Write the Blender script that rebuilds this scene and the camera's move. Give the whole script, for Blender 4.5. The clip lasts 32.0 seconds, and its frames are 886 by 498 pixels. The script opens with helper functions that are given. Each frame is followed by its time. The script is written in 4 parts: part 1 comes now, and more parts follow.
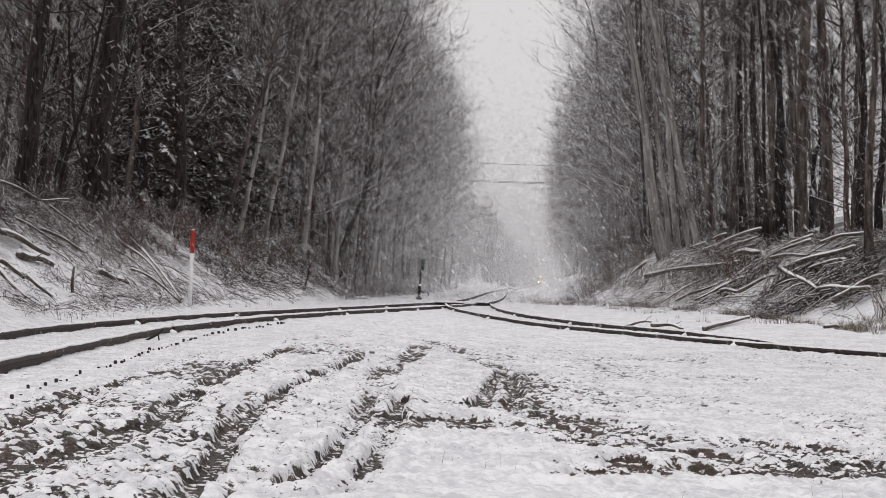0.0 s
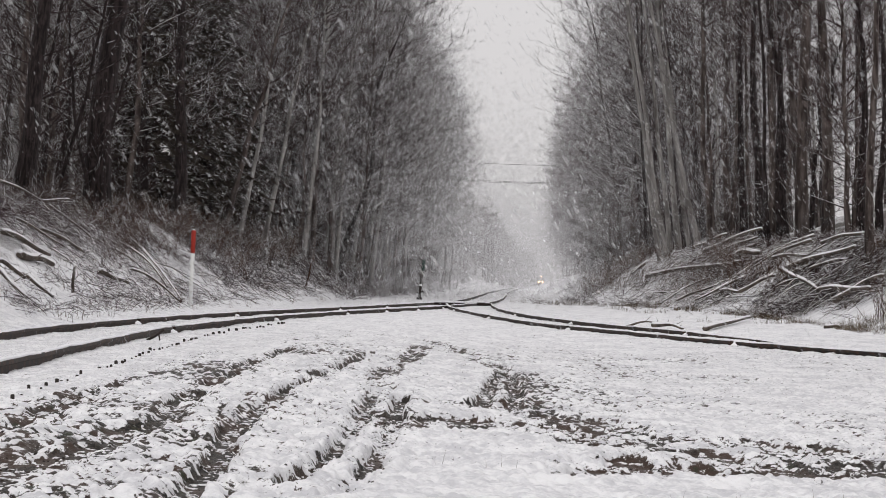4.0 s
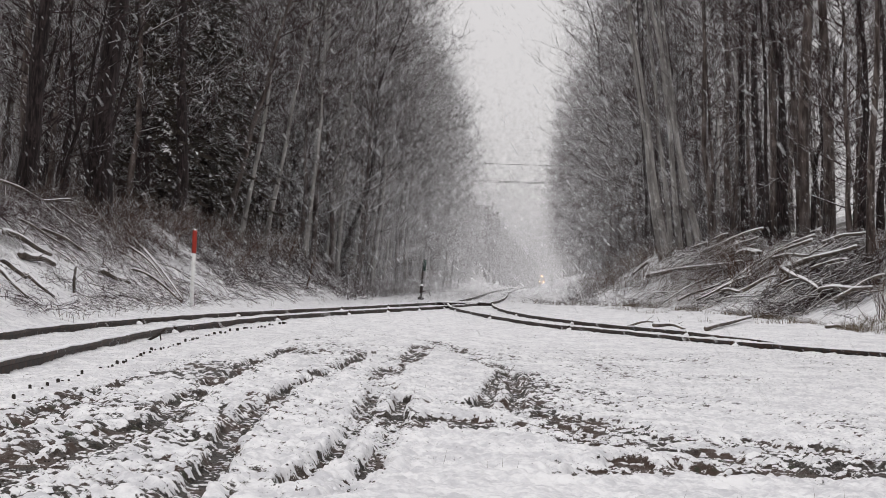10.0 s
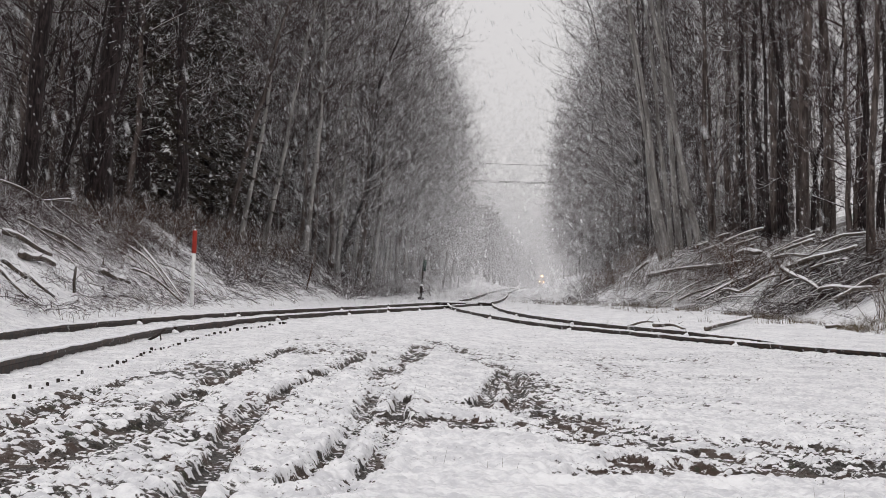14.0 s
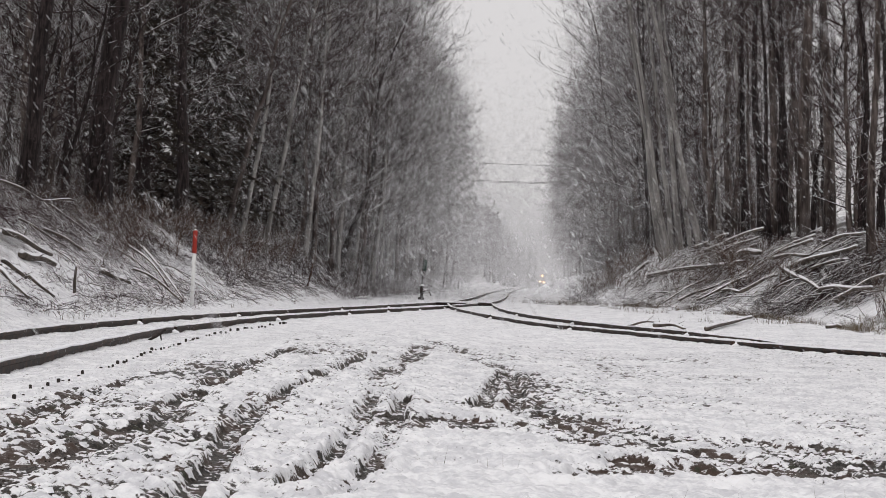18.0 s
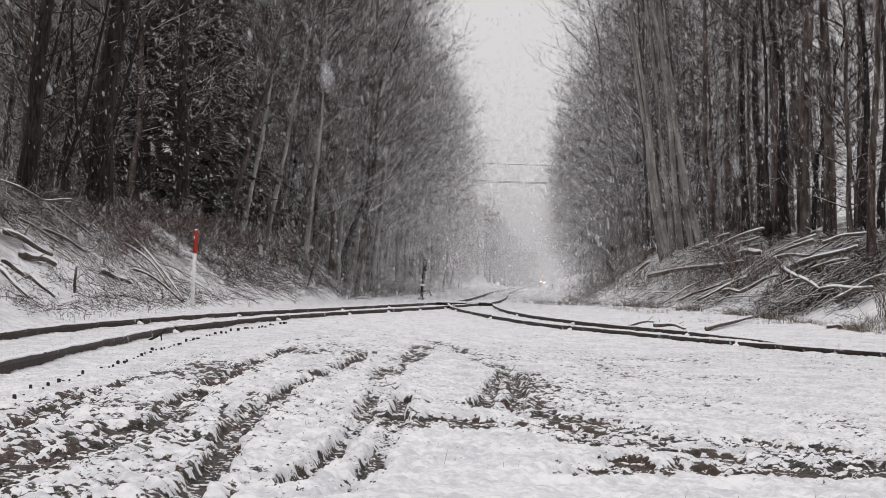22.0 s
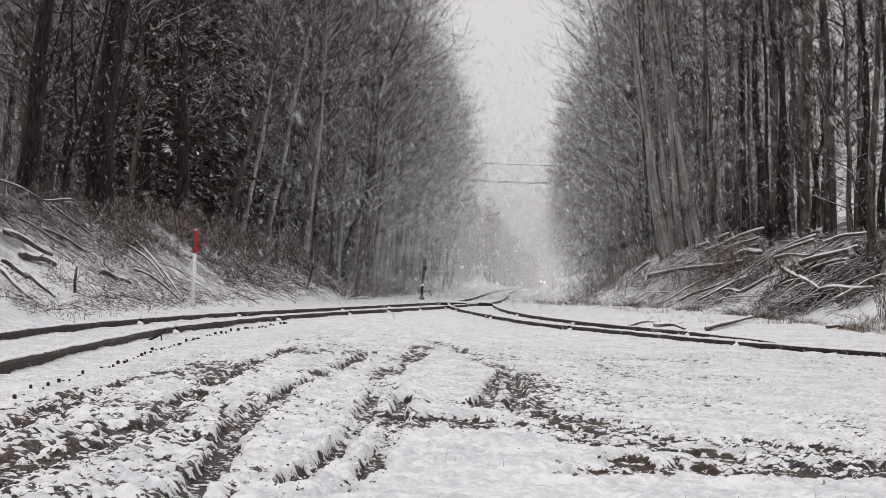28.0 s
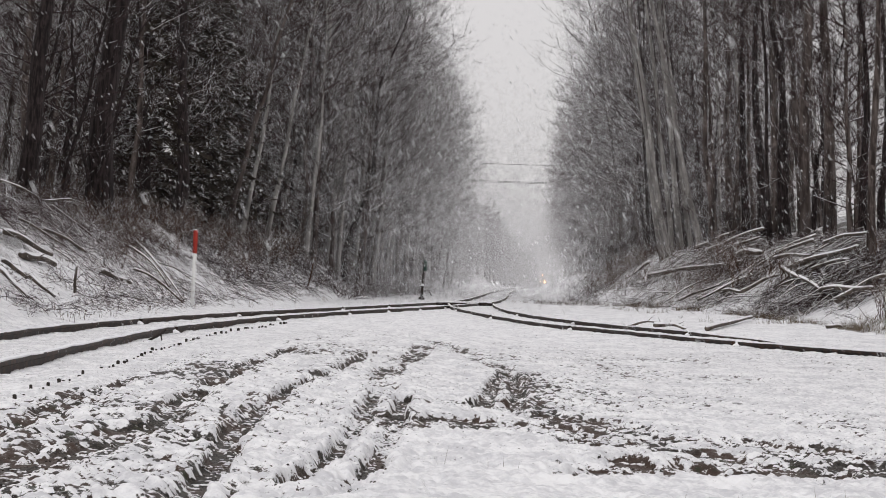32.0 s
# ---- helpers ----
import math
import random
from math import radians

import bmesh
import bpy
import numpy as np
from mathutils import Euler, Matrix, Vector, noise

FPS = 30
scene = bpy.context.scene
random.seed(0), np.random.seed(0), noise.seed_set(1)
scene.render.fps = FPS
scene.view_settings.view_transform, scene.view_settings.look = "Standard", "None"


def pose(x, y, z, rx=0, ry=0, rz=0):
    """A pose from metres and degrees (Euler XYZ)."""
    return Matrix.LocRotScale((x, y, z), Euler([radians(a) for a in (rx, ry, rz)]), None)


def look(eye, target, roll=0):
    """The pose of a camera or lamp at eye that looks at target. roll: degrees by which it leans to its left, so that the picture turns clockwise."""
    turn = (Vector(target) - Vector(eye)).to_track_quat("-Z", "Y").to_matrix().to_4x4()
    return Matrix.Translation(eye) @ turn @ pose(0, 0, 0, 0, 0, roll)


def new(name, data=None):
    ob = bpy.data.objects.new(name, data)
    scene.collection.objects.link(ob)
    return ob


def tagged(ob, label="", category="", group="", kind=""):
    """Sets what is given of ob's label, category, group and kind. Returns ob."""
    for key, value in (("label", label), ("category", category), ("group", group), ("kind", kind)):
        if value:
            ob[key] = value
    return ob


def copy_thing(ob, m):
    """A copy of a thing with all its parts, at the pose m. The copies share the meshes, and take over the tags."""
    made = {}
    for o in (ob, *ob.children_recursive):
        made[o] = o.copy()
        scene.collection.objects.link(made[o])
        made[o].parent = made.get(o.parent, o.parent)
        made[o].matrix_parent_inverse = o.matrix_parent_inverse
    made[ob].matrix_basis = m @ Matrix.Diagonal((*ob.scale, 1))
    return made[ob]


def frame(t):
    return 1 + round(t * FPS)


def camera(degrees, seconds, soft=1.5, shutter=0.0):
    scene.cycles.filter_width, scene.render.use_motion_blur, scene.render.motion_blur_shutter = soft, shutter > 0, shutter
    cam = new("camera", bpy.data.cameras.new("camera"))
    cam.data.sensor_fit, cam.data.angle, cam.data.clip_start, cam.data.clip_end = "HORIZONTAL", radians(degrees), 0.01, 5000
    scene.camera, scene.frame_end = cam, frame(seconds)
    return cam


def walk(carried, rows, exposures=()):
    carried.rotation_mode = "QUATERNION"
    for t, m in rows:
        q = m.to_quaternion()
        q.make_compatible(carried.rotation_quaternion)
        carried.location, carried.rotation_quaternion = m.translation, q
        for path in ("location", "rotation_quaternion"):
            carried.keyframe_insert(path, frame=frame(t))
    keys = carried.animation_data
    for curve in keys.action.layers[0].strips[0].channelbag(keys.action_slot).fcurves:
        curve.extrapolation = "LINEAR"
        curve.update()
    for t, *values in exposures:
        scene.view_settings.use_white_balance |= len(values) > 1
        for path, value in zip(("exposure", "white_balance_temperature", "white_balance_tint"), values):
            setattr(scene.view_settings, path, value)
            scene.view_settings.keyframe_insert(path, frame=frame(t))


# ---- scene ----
# ---------------------------------------------------------------- camera
cam = camera(23.0, 32.0, soft=0.72, shutter=0.9)
EYE = (0.0, 0.0, 0.72)
PITCH, ROLL = 0.907, 1.0


def aim(yaw, pitch=PITCH):
    """The tripod's pose with a small turn to the left, in degrees."""
    y = math.radians(-yaw)
    p = math.radians(pitch)
    return look(EYE, (EYE[0] + math.sin(y) * math.cos(p), EYE[1] + math.cos(y) * math.cos(p), EYE[2] + math.sin(p)), ROLL)


walk(cam, [(0.0, aim(-0.066)), (1.2, aim(-0.060)), (3.5, aim(-0.050)), (6.0, aim(-0.040)), (8.0, aim(-0.021)), (13.0, aim(-0.017)),
           (17.0, aim(-0.010)), (21.0, aim(0.0)), (26.0, aim(0.003)), (32.0, aim(0.004))])

# ---------------------------------------------------------------- sky and light
world = bpy.data.worlds.new("overcast_sky")
scene.world = world
world.use_nodes = True
wn, wl = world.node_tree.nodes, world.node_tree.links
wn.clear()
sky = wn.new("ShaderNodeTexSky")
sky.sky_type, sky.sun_disc = "NISHITA", False
sky.sun_elevation, sky.sun_rotation = radians(38), radians(200)
sky.dust_density, sky.air_density = 4.0, 1.0
grey = wn.new("ShaderNodeHueSaturation")
grey.inputs["Saturation"].default_value = 0.12
cloud = wn.new("ShaderNodeMix")
cloud.data_type = "RGBA"
cloud.inputs[0].default_value = 0.9
tc, sep, ramp = wn.new("ShaderNodeTexCoord"), wn.new("ShaderNodeSeparateXYZ"), wn.new("ShaderNodeMapRange")
ramp.inputs["From Min"].default_value, ramp.inputs["From Max"].default_value = 0.0, 0.8
ramp.inputs["To Min"].default_value, ramp.inputs["To Max"].default_value = 6.9, 9.2
tint = wn.new("ShaderNodeVectorMath")
tint.operation = "MULTIPLY"
tint.inputs[1].default_value = (1.015, 0.985, 0.995)
back, out = wn.new("ShaderNodeBackground"), wn.new("ShaderNodeOutputWorld")
back.inputs["Strength"].default_value = 0.099
wl.new(sky.outputs[0], grey.inputs["Color"])
wl.new(tc.outputs["Generated"], sep.inputs[0])
wl.new(sep.outputs["Z"], ramp.inputs["Value"])
wl.new(ramp.outputs[0], tint.inputs[0])
wl.new(grey.outputs[0], cloud.inputs[6])
wl.new(tint.outputs[0], cloud.inputs[7])
wl.new(cloud.outputs[2], back.inputs["Color"])
wl.new(back.outputs[0], out.inputs["Surface"])

sun = new("sun", bpy.data.lights.new("sun", "SUN"))
sun.data.energy, sun.data.angle, sun.data.color = 0.5, radians(40), (1.0, 0.98, 0.96)
sun.matrix_world = look((0, 0, 60), (12, 30, 0))
scene.view_settings.exposure = 0.0
scene.cycles.transparent_max_bounces = 90


# ---------------------------------------------------------------- materials
class Nodes:
    """A small wrapper for building node materials."""

    def __init__(self, name, roughness=0.8, metallic=0.0):
        self.m = bpy.data.materials.new(name)
        self.m.use_nodes = True
        self.t = self.m.node_tree
        self.b = self.t.nodes["Principled BSDF"]
        self.b.inputs["Roughness"].default_value = roughness
        self.b.inputs["Metallic"].default_value = metallic
        self.b.inputs["Specular IOR Level"].default_value = 0.25
        self.coord = self.n("ShaderNodeTexCoord").outputs["Object"]

    def n(self, kind):
        return self.t.nodes.new(kind)

    def link(self, a, b):
        self.t.links.new(a, b)

    def noise(self, scale, detail=4.0, rough=0.55, vector=None):
        x = self.n("ShaderNodeTexNoise")
        x.inputs["Scale"].default_value, x.inputs["Detail"].default_value, x.inputs["Roughness"].default_value = scale, detail, rough
        self.link(vector or self.coord, x.inputs["Vector"])
        return x.outputs["Fac"]

    def stretch(self, sx, sy, sz):
        x = self.n("ShaderNodeMapping")
        x.inputs["Scale"].default_value = (sx, sy, sz)
        self.link(self.coord, x.inputs["Vector"])
        return x.outputs[0]

    def span(self, value, a, b, lo=0.0, hi=1.0):
        x = self.n("ShaderNodeMapRange")
        x.interpolation_type = "SMOOTHSTEP"
        for k, v in (("From Min", a), ("From Max", b), ("To Min", lo), ("To Max", hi)):
            x.inputs[k].default_value = v
        self.link(value, x.inputs["Value"])
        return x.outputs[0]

    def math(self, op, a, b):
        x = self.n("ShaderNodeMath")
        x.operation = op
        for i, v in enumerate((a, b)):
            if isinstance(v, (int, float)):
                x.inputs[i].default_value = v
            else:
                self.link(v, x.inputs[i])
        return x.outputs[0]

    def mix(self, fac, a, b):
        x = self.n("ShaderNodeMix")
        x.data_type = "RGBA"
        self.link(fac, x.inputs[0])
        for i, v in ((6, a), (7, b)):
            if isinstance(v, tuple):
                x.inputs[i].default_value = (*v, 1)
            else:
                self.link(v, x.inputs[i])
        return x.outputs[2]

    def up(self):
        """How far a face looks upwards."""
        g, s = self.n("ShaderNodeNewGeometry"), self.n("ShaderNodeSeparateXYZ")
        self.link(g.outputs["Normal"], s.inputs[0])
        return s.outputs["Z"]

    def bump(self, height, strength=0.4, distance=0.02):
        x = self.n("ShaderNodeBump")
        x.inputs["Strength"].default_value, x.inputs["Distance"].default_value = strength, distance
        self.link(height, x.inputs["Height"])
        self.link(x.outputs[0], self.b.inputs["Normal"])

    def color(self, c):
        if isinstance(c, tuple):
            self.b.inputs["Base Color"].default_value = (*c, 1)
        else:
            self.link(c, self.b.inputs["Base Color"])
        return self.m


SNOW, SNOW_OLD = (0.935, 0.935, 0.95), (0.86, 0.86, 0.88)


def bark(name, dark, light, snow=0.45, scale=6.0):
    """Bark with streaks, lichen and a dusting of snow on the upper sides."""
    k = Nodes(name, 0.9)
    streak = k.noise(scale, 5, 0.6, k.stretch(1, 1, 0.18))
    lichen = k.noise(2.3, 5, 0.7)
    base = k.mix(k.span(streak, 0.35, 0.68), dark, light)
    base = k.mix(k.span(lichen, 0.56, 0.68, 0, 0.55), base, tuple(min(1, v * 1.9) for v in light))
    lie = k.math("MULTIPLY", k.span(k.up(), 0.25, 0.75), k.span(k.noise(1.7, 5, 0.7), 0.62 - snow * 0.5, 0.74 - snow * 0.5))
    k.bump(streak, 0.8, 0.04)
    return k.color(k.mix(lie, base, SNOW))


bark_alder = bark("alder_bark", (0.032, 0.0235, 0.021), (0.142, 0.116, 0.106), 0.3)
bark_dark = bark("dark_bark", (0.010, 0.0068, 0.0068), (0.045, 0.0335, 0.033), 0.4, 13.0)
bark_birch = bark("birch_bark", (0.16, 0.15, 0.142), (0.43, 0.41, 0.39), 0.35, 4.0)
twig_mat = bark("twig_bark", (0.024, 0.0138, 0.0138), (0.067, 0.041, 0.0405), 0.28)
twig_snow = bark("snowy_twig_bark", (0.032, 0.0208, 0.020), (0.090, 0.063, 0.060), 0.55)
log_mat = bark("log_bark", (0.035, 0.028, 0.024), (0.14, 0.115, 0.095), 0.75)
needle_mat = bark("needles", (0.026, 0.020, 0.016), (0.070, 0.057, 0.047), 0.30)
thicket_mat = bark("thicket_stems", (0.014, 0.0088, 0.0086), (0.048, 0.030, 0.030), 0.22)
bramble_mat = bark("bramble_canes", (0.036, 0.018, 0.012), (0.095, 0.052, 0.033), 0.35)
grass_mat = bark("dry_grass", (0.07, 0.052, 0.033), (0.17, 0.13, 0.08), 0.25)

k = Nodes("ground_snow", 0.65)
at = k.n("ShaderNodeAttribute")
at.attribute_name = "bare"
rough_noise = k.noise(52.0, 5, 0.7)
patch = k.math("ADD", at.outputs["Fac"], k.math("MULTIPLY", k.math("SUBTRACT", rough_noise, 0.5), 2.0))
# fine grey flecks: slush on the flat, painted dimming on the banks
slush_and_shade = k.span(k.math("ADD", at.outputs["Fac"], k.math("MULTIPLY", k.math("SUBTRACT", k.noise(95.0, 4, 0.7), 0.5), 1.5)), 0.30, 0.72, 0.0, 0.55)
bare_fac = k.math("MAXIMUM", k.span(patch, 0.40, 0.52), slush_and_shade)
soil = k.mix(k.span(k.noise(70.0, 5, 0.7), 0.46, 0.66), (0.008, 0.0065, 0.005), (0.095, 0.076, 0.062))
soil = k.mix(k.span(k.noise(2.1, 3), 0.42, 0.60), soil, (0.056, 0.034, 0.025))
soil = k.mix(k.span(k.noise(9.0, 4), 0.58, 0.70), soil, (0.026, 0.030, 0.014))
white = k.mix(k.span(k.math("ADD", k.math("MULTIPLY", k.noise(3.0, 4), 0.45), k.math("MULTIPLY", k.noise(16.0, 5, 0.65), 0.55)), 0.38, 0.60), (0.66, 0.66, 0.69), SNOW)
k.bump(k.math("ADD", k.noise(60.0, 6, 0.7), k.math("MULTIPLY", k.noise(22.0, 5), 0.9)), 0.6, 0.015)
k.link(k.span(bare_fac, 0, 1, 0.65, 0.5), k.b.inputs["Roughness"])
ground_mat = k.color(k.mix(bare_fac, white, soil))

k = Nodes("crumbled_snow", 0.7)
k.bump(k.noise(60.0, 5), 0.5, 0.01)
ground_snow_mat = k.color(k.mix(k.span(k.noise(5.0, 5), 0.35, 0.7), SNOW_OLD, (0.84, 0.84, 0.87)))

k = Nodes("wet_soil", 0.75)
k.bump(k.noise(80.0, 4), 0.5, 0.01)
soil_mat = k.color(k.mix(k.span(k.noise(9.0, 4), 0.4, 0.66), (0.012, 0.010, 0.008), (0.075, 0.055, 0.042)))

k = Nodes("snow_cap", 0.7)
k.bump(k.noise(30.0, 5), 0.4, 0.02)
snow_mat = k.color(k.mix(k.span(k.noise(4.0, 4), 0.35, 0.7), SNOW_OLD, SNOW))

k = Nodes("rail_steel", 0.6, 0.5)
k.bump(k.noise(50.0, 4), 0.3, 0.005)
rust = k.mix(k.span(k.noise(7.0, 5), 0.4, 0.65), (0.022, 0.018, 0.016), (0.065, 0.036, 0.024))
rail_mat = k.color(k.mix(k.span(k.noise(3.0, 6, 0.75), 0.60, 0.68), rust, (0.6, 0.6, 0.62)))

k = Nodes("tie_wood", 0.9)
k.bump(k.noise(40.0, 4, 0.6, k.stretch(1, 6, 6)), 0.5, 0.01)
tie_mat = k.color(k.mix(k.noise(20.0, 4), (0.015, 0.013, 0.012), (0.06, 0.05, 0.043)))

k = Nodes("post_white_paint", 0.5)
k.bump(k.noise(30.0, 4), 0.1, 0.004)
paint_white = k.color(k.mix(k.span(k.noise(8.0, 5), 0.5, 0.75), (0.78, 0.78, 0.77), (0.5, 0.48, 0.45)))
k = Nodes("post_red_paint", 0.5)
paint_red = k.color(k.mix(k.span(k.noise(12.0, 5), 0.45, 0.75), (0.36, 0.034, 0.022), (0.17, 0.024, 0.017)))
k = Nodes("target_green_paint", 0.55)
paint_green = k.color(k.mix(k.noise(9.0, 4), (0.010, 0.030, 0.022), (0.016, 0.052, 0.038)))
k = Nodes("dark_iron", 0.6, 0.6)
iron_mat = k.color(k.mix(k.noise(14.0, 4), (0.02, 0.018, 0.017), (0.06, 0.045, 0.038)))
# body colour lightened to grey in place of the haze before it
k = Nodes("hazed_locomotive", 0.45)
loco_mat = k.color(k.mix(k.noise(2.0, 4), (0.16, 0.16, 0.165), (0.55, 0.55, 0.56)))
k = Nodes("cab_glass", 0.1)
glass_mat = k.color((0.02, 0.022, 0.025))


def glow(name, color, strength):
    k = Nodes(name, 0.4)
    k.b.inputs["Emission Color"].default_value = (*color, 1)
    k.b.inputs["Emission Strength"].default_value = strength
    return k.color((0.8, 0.8, 0.8))


lamp_mat = glow("headlight_glow", (1.0, 0.50, 0.20), 36.0)
k = Nodes("snowflake", 0.8)
k.b.inputs["Specular IOR Level"].default_value = 0.0
flake_mat = k.color((0.94, 0.94, 0.95))
thin, both = k.n("ShaderNodeBsdfTranslucent"), k.n("ShaderNodeMixShader")
thin.inputs["Color"].default_value = (0.94, 0.94, 0.95, 1)
k.link(k.b.outputs[0], both.inputs[1])
k.link(thin.outputs[0], both.inputs[2])
k.link(both.outputs[0], k.t.nodes["Material Output"].inputs["Surface"])
# nearly clear white for the triangles that imitate haze
k = Nodes("haze_white", 0.8)
k.b.inputs["Specular IOR Level"].default_value = 0.0
haze_flake_mat = k.color((0.95, 0.95, 0.96))
thin, both, clear, gauzy = k.n("ShaderNodeBsdfTranslucent"), k.n("ShaderNodeMixShader"), k.n("ShaderNodeBsdfTransparent"), k.n("ShaderNodeMixShader")
thin.inputs["Color"].default_value = (0.95, 0.95, 0.96, 1)
gauzy.inputs[0].default_value = 0.05
k.link(k.b.outputs[0], both.inputs[1])
k.link(thin.outputs[0], both.inputs[2])
k.link(clear.outputs[0], gauzy.inputs[1])
k.link(both.outputs[0], gauzy.inputs[2])
k.link(gauzy.outputs[0], k.t.nodes["Material Output"].inputs["Surface"])
# see-through flakes that imitate the blur of snow close to the lens
k = Nodes("blurred_snowflake", 0.8)
k.b.inputs["Alpha"].default_value = 0.17
soft_flake_mat = k.color((0.92, 0.92, 0.94))


# ---------------------------------------------------------------- the lie of the land
def ss(t):
    t = np.clip(t, 0, 1)
    return t * t * (3 - 2 * t)


def centre(y):
    """Where the middle of the cutting runs."""
    return -2.36 + 0.042 * y


def land(x, y):
    """The smooth ground: a flat yard, a shallow fall to one side and a bank on both sides of the line."""
    u = x - centre(y)
    dip = -0.20 * ss((x + 1.5) / 4) * (1 - ss((y - 45) / 30))
    left = 2.5 * ss((-u - 4.7) / 4.6) + 2.3 * ss((-u - 9.3) / 14)
    toe = 4.2 + 5.4 * ss((95 - y) / 45)
    right = 2.3 * ss((u - toe) / 4.2) + 3.3 * ss((u - toe - 4.6) / 15) * ss((190 - y) / 90)
    return dip + left + right


def land_at(x, y):
    return float(land(np.float64(x), np.float64(y)))


def lattice(ix, iy, seed):
    h = (ix.astype(np.int64) * 374761393 + iy.astype(np.int64) * 668265263 + seed * 974634777) & 0x7FFFFFFF
    h = ((h ^ (h >> 13)) * 1274126177) & 0x7FFFFFFF
    return ((h ^ (h >> 16)) & 0xFFFF) / 65535.0


def grain(x, y, seed):
    """Value noise over the plane, 0 to 1."""
    ix, iy = np.floor(x), np.floor(y)
    fx, fy = ss(x - ix), ss(y - iy)
    a, b = lattice(ix, iy, seed), lattice(ix + 1, iy, seed)
    c, d = lattice(ix, iy + 1, seed), lattice(ix + 1, iy + 1, seed)
    return (a * (1 - fx) + b * fx) * (1 - fy) + (c * (1 - fx) + d * fx) * fy


def fbm(x, y, seed, octaves=4):
    total, amp, norm = 0, 1.0, 0
    for i in range(octaves):
        total = total + amp * grain(x * 2 ** i, y * 2 ** i, seed + i)
        norm += amp
        amp *= 0.55
    return total / norm


def puffs(x, y, cell, seed, keep):
    """Rounded clumps of snow, 0 between them and up to 1 on top; keep: how many of them are left."""
    gx, gy = x / cell, y / (cell * 1.25)
    ix, iy = np.floor(gx), np.floor(gy)
    best = np.zeros_like(gx)
    for di in (-1, 0, 1):
        for dj in (-1, 0, 1):
            a, b = ix + di, iy + dj
            r = 0.40 + 0.50 * lattice(a, b, seed + 2)
            d = ((gx - a - 0.1 - 0.8 * lattice(a, b, seed)) ** 2 + (gy - b - 0.1 - 0.8 * lattice(a, b, seed + 1)) ** 2) / r ** 2
            best = np.maximum(best, np.where(lattice(a, b, seed + 3) < keep, r * np.sqrt(np.clip(1 - d, 0, 1)), 0))
    return best


def away(x, y, line):
    """Distance from a polyline."""
    best = np.full(x.shape, 1e9)
    for (ax, ay), (bx, by) in zip(line, line[1:]):
        dx, dy = bx - ax, by - ay
        t = np.clip(((x - ax) * dx + (y - ay) * dy) / (dx * dx + dy * dy), 0, 1)
        best = np.minimum(best, np.hypot(x - ax - t * dx, y - ay - t * dy))
    return best


# wheel ruts in the yard: half width, depth, how bare they are, and their line
RUTS = [
    (0.09, 0.018, 0.40, [(-1.45, 5.5), (-1.46, 7.4), (-1.51, 9.0), (-1.45, 10.6), (-1.43, 11.5), (-1.58, 13.2), (-1.62, 15.3), (-1.66, 19.0), (-1.62, 23.0)]),
    (0.07, 0.045, 0.54, [(-0.85, 6.3), (-0.90, 7.9), (-0.92, 9.35), (-1.02, 10.7), (-1.07, 12.6), (-1.06, 14.6), (-1.00, 16.4), (-0.88, 18.9), (-0.72, 23.1)]),
    (0.055, 0.050, 0.48, [(-0.56, 8.2), (-0.53, 8.8), (-0.48, 9.85), (-0.45, 11.4), (-0.45, 13.5), (-0.46, 15.6)]),
    (0.055, 0.050, 0.48, [(-0.36, 7.8), (-0.33, 8.4), (-0.29, 9.5), (-0.25, 10.9), (-0.25, 13.3), (-0.26, 15.3)]),
    (0.06, 0.040, 0.56, [(0.26, 14.3), (0.38, 16.8), (0.49, 19.2), (0.66, 21.3)]),
    (0.06, 0.045, 0.60, [(0.50, 14.6), (0.61, 16.8), (0.65, 19.4), (0.66, 21.3)]),
    (0.40, 0.025, 0.60, [(0.04, 12.6), (0.41, 13.2), (0.76, 13.1), (0.96, 12.3), (1.32, 12.0), (1.62, 11.8)]),
    (0.34, 0.020, 0.42, [(0.85, 10.4), (1.33, 10.6), (1.64, 10.7), (2.00, 11.0), (2.43, 11.4), (3.2, 11.9)]),
    (0.50, 0.022, 0.74, [(1.70, 10.8), (2.00, 11.0), (2.43, 11.4), (3.2, 11.9)]),
    (0.13, 0.020, 0.66, [(-0.52, 11.8), (-0.22, 12.3), (-0.36, 13.2)]),
    (0.13, 0.015, 0.60, [(0.16, 14.9), (0.42, 15.3), (0.58, 15.1)]),
    (0.10, 0.012, 0.26, [(-1.98, 8.6), (-2.08, 11.0), (-2.2, 14.0), (-2.3, 18.0), (-2.3, 23.0)]),
    (0.40, 0.010, 0.26, [(0.55, 14.6), (1.1, 13.6), (1.7, 12.9), (2.4, 12.5), (3.3, 12.2)]),
    (0.17, 0.020, 0.55, [(-1.85, 6.6), (-1.70, 8.0), (-1.62, 9.6), (-1.50, 11.0)]),
    (0.14, 0.020, 0.42, [(0.60, 9.7), (0.86, 10.2), (0.98, 11.0)]),
    (0.14, 0.012, 0.38, [(-0.46, 16.0), (-0.46, 18.6), (-0.34, 21.7), (-0.2, 27)]),
    (0.16, 0.010, 0.34, [(0.66, 21.3), (0.3, 25.0), (-0.2, 30.0)]),
]


def spaced(start, stop, first, growth):
    vals, step = [start], first
    while vals[-1] < stop:
        vals.append(vals[-1] + step)
        step *= growth
    return vals


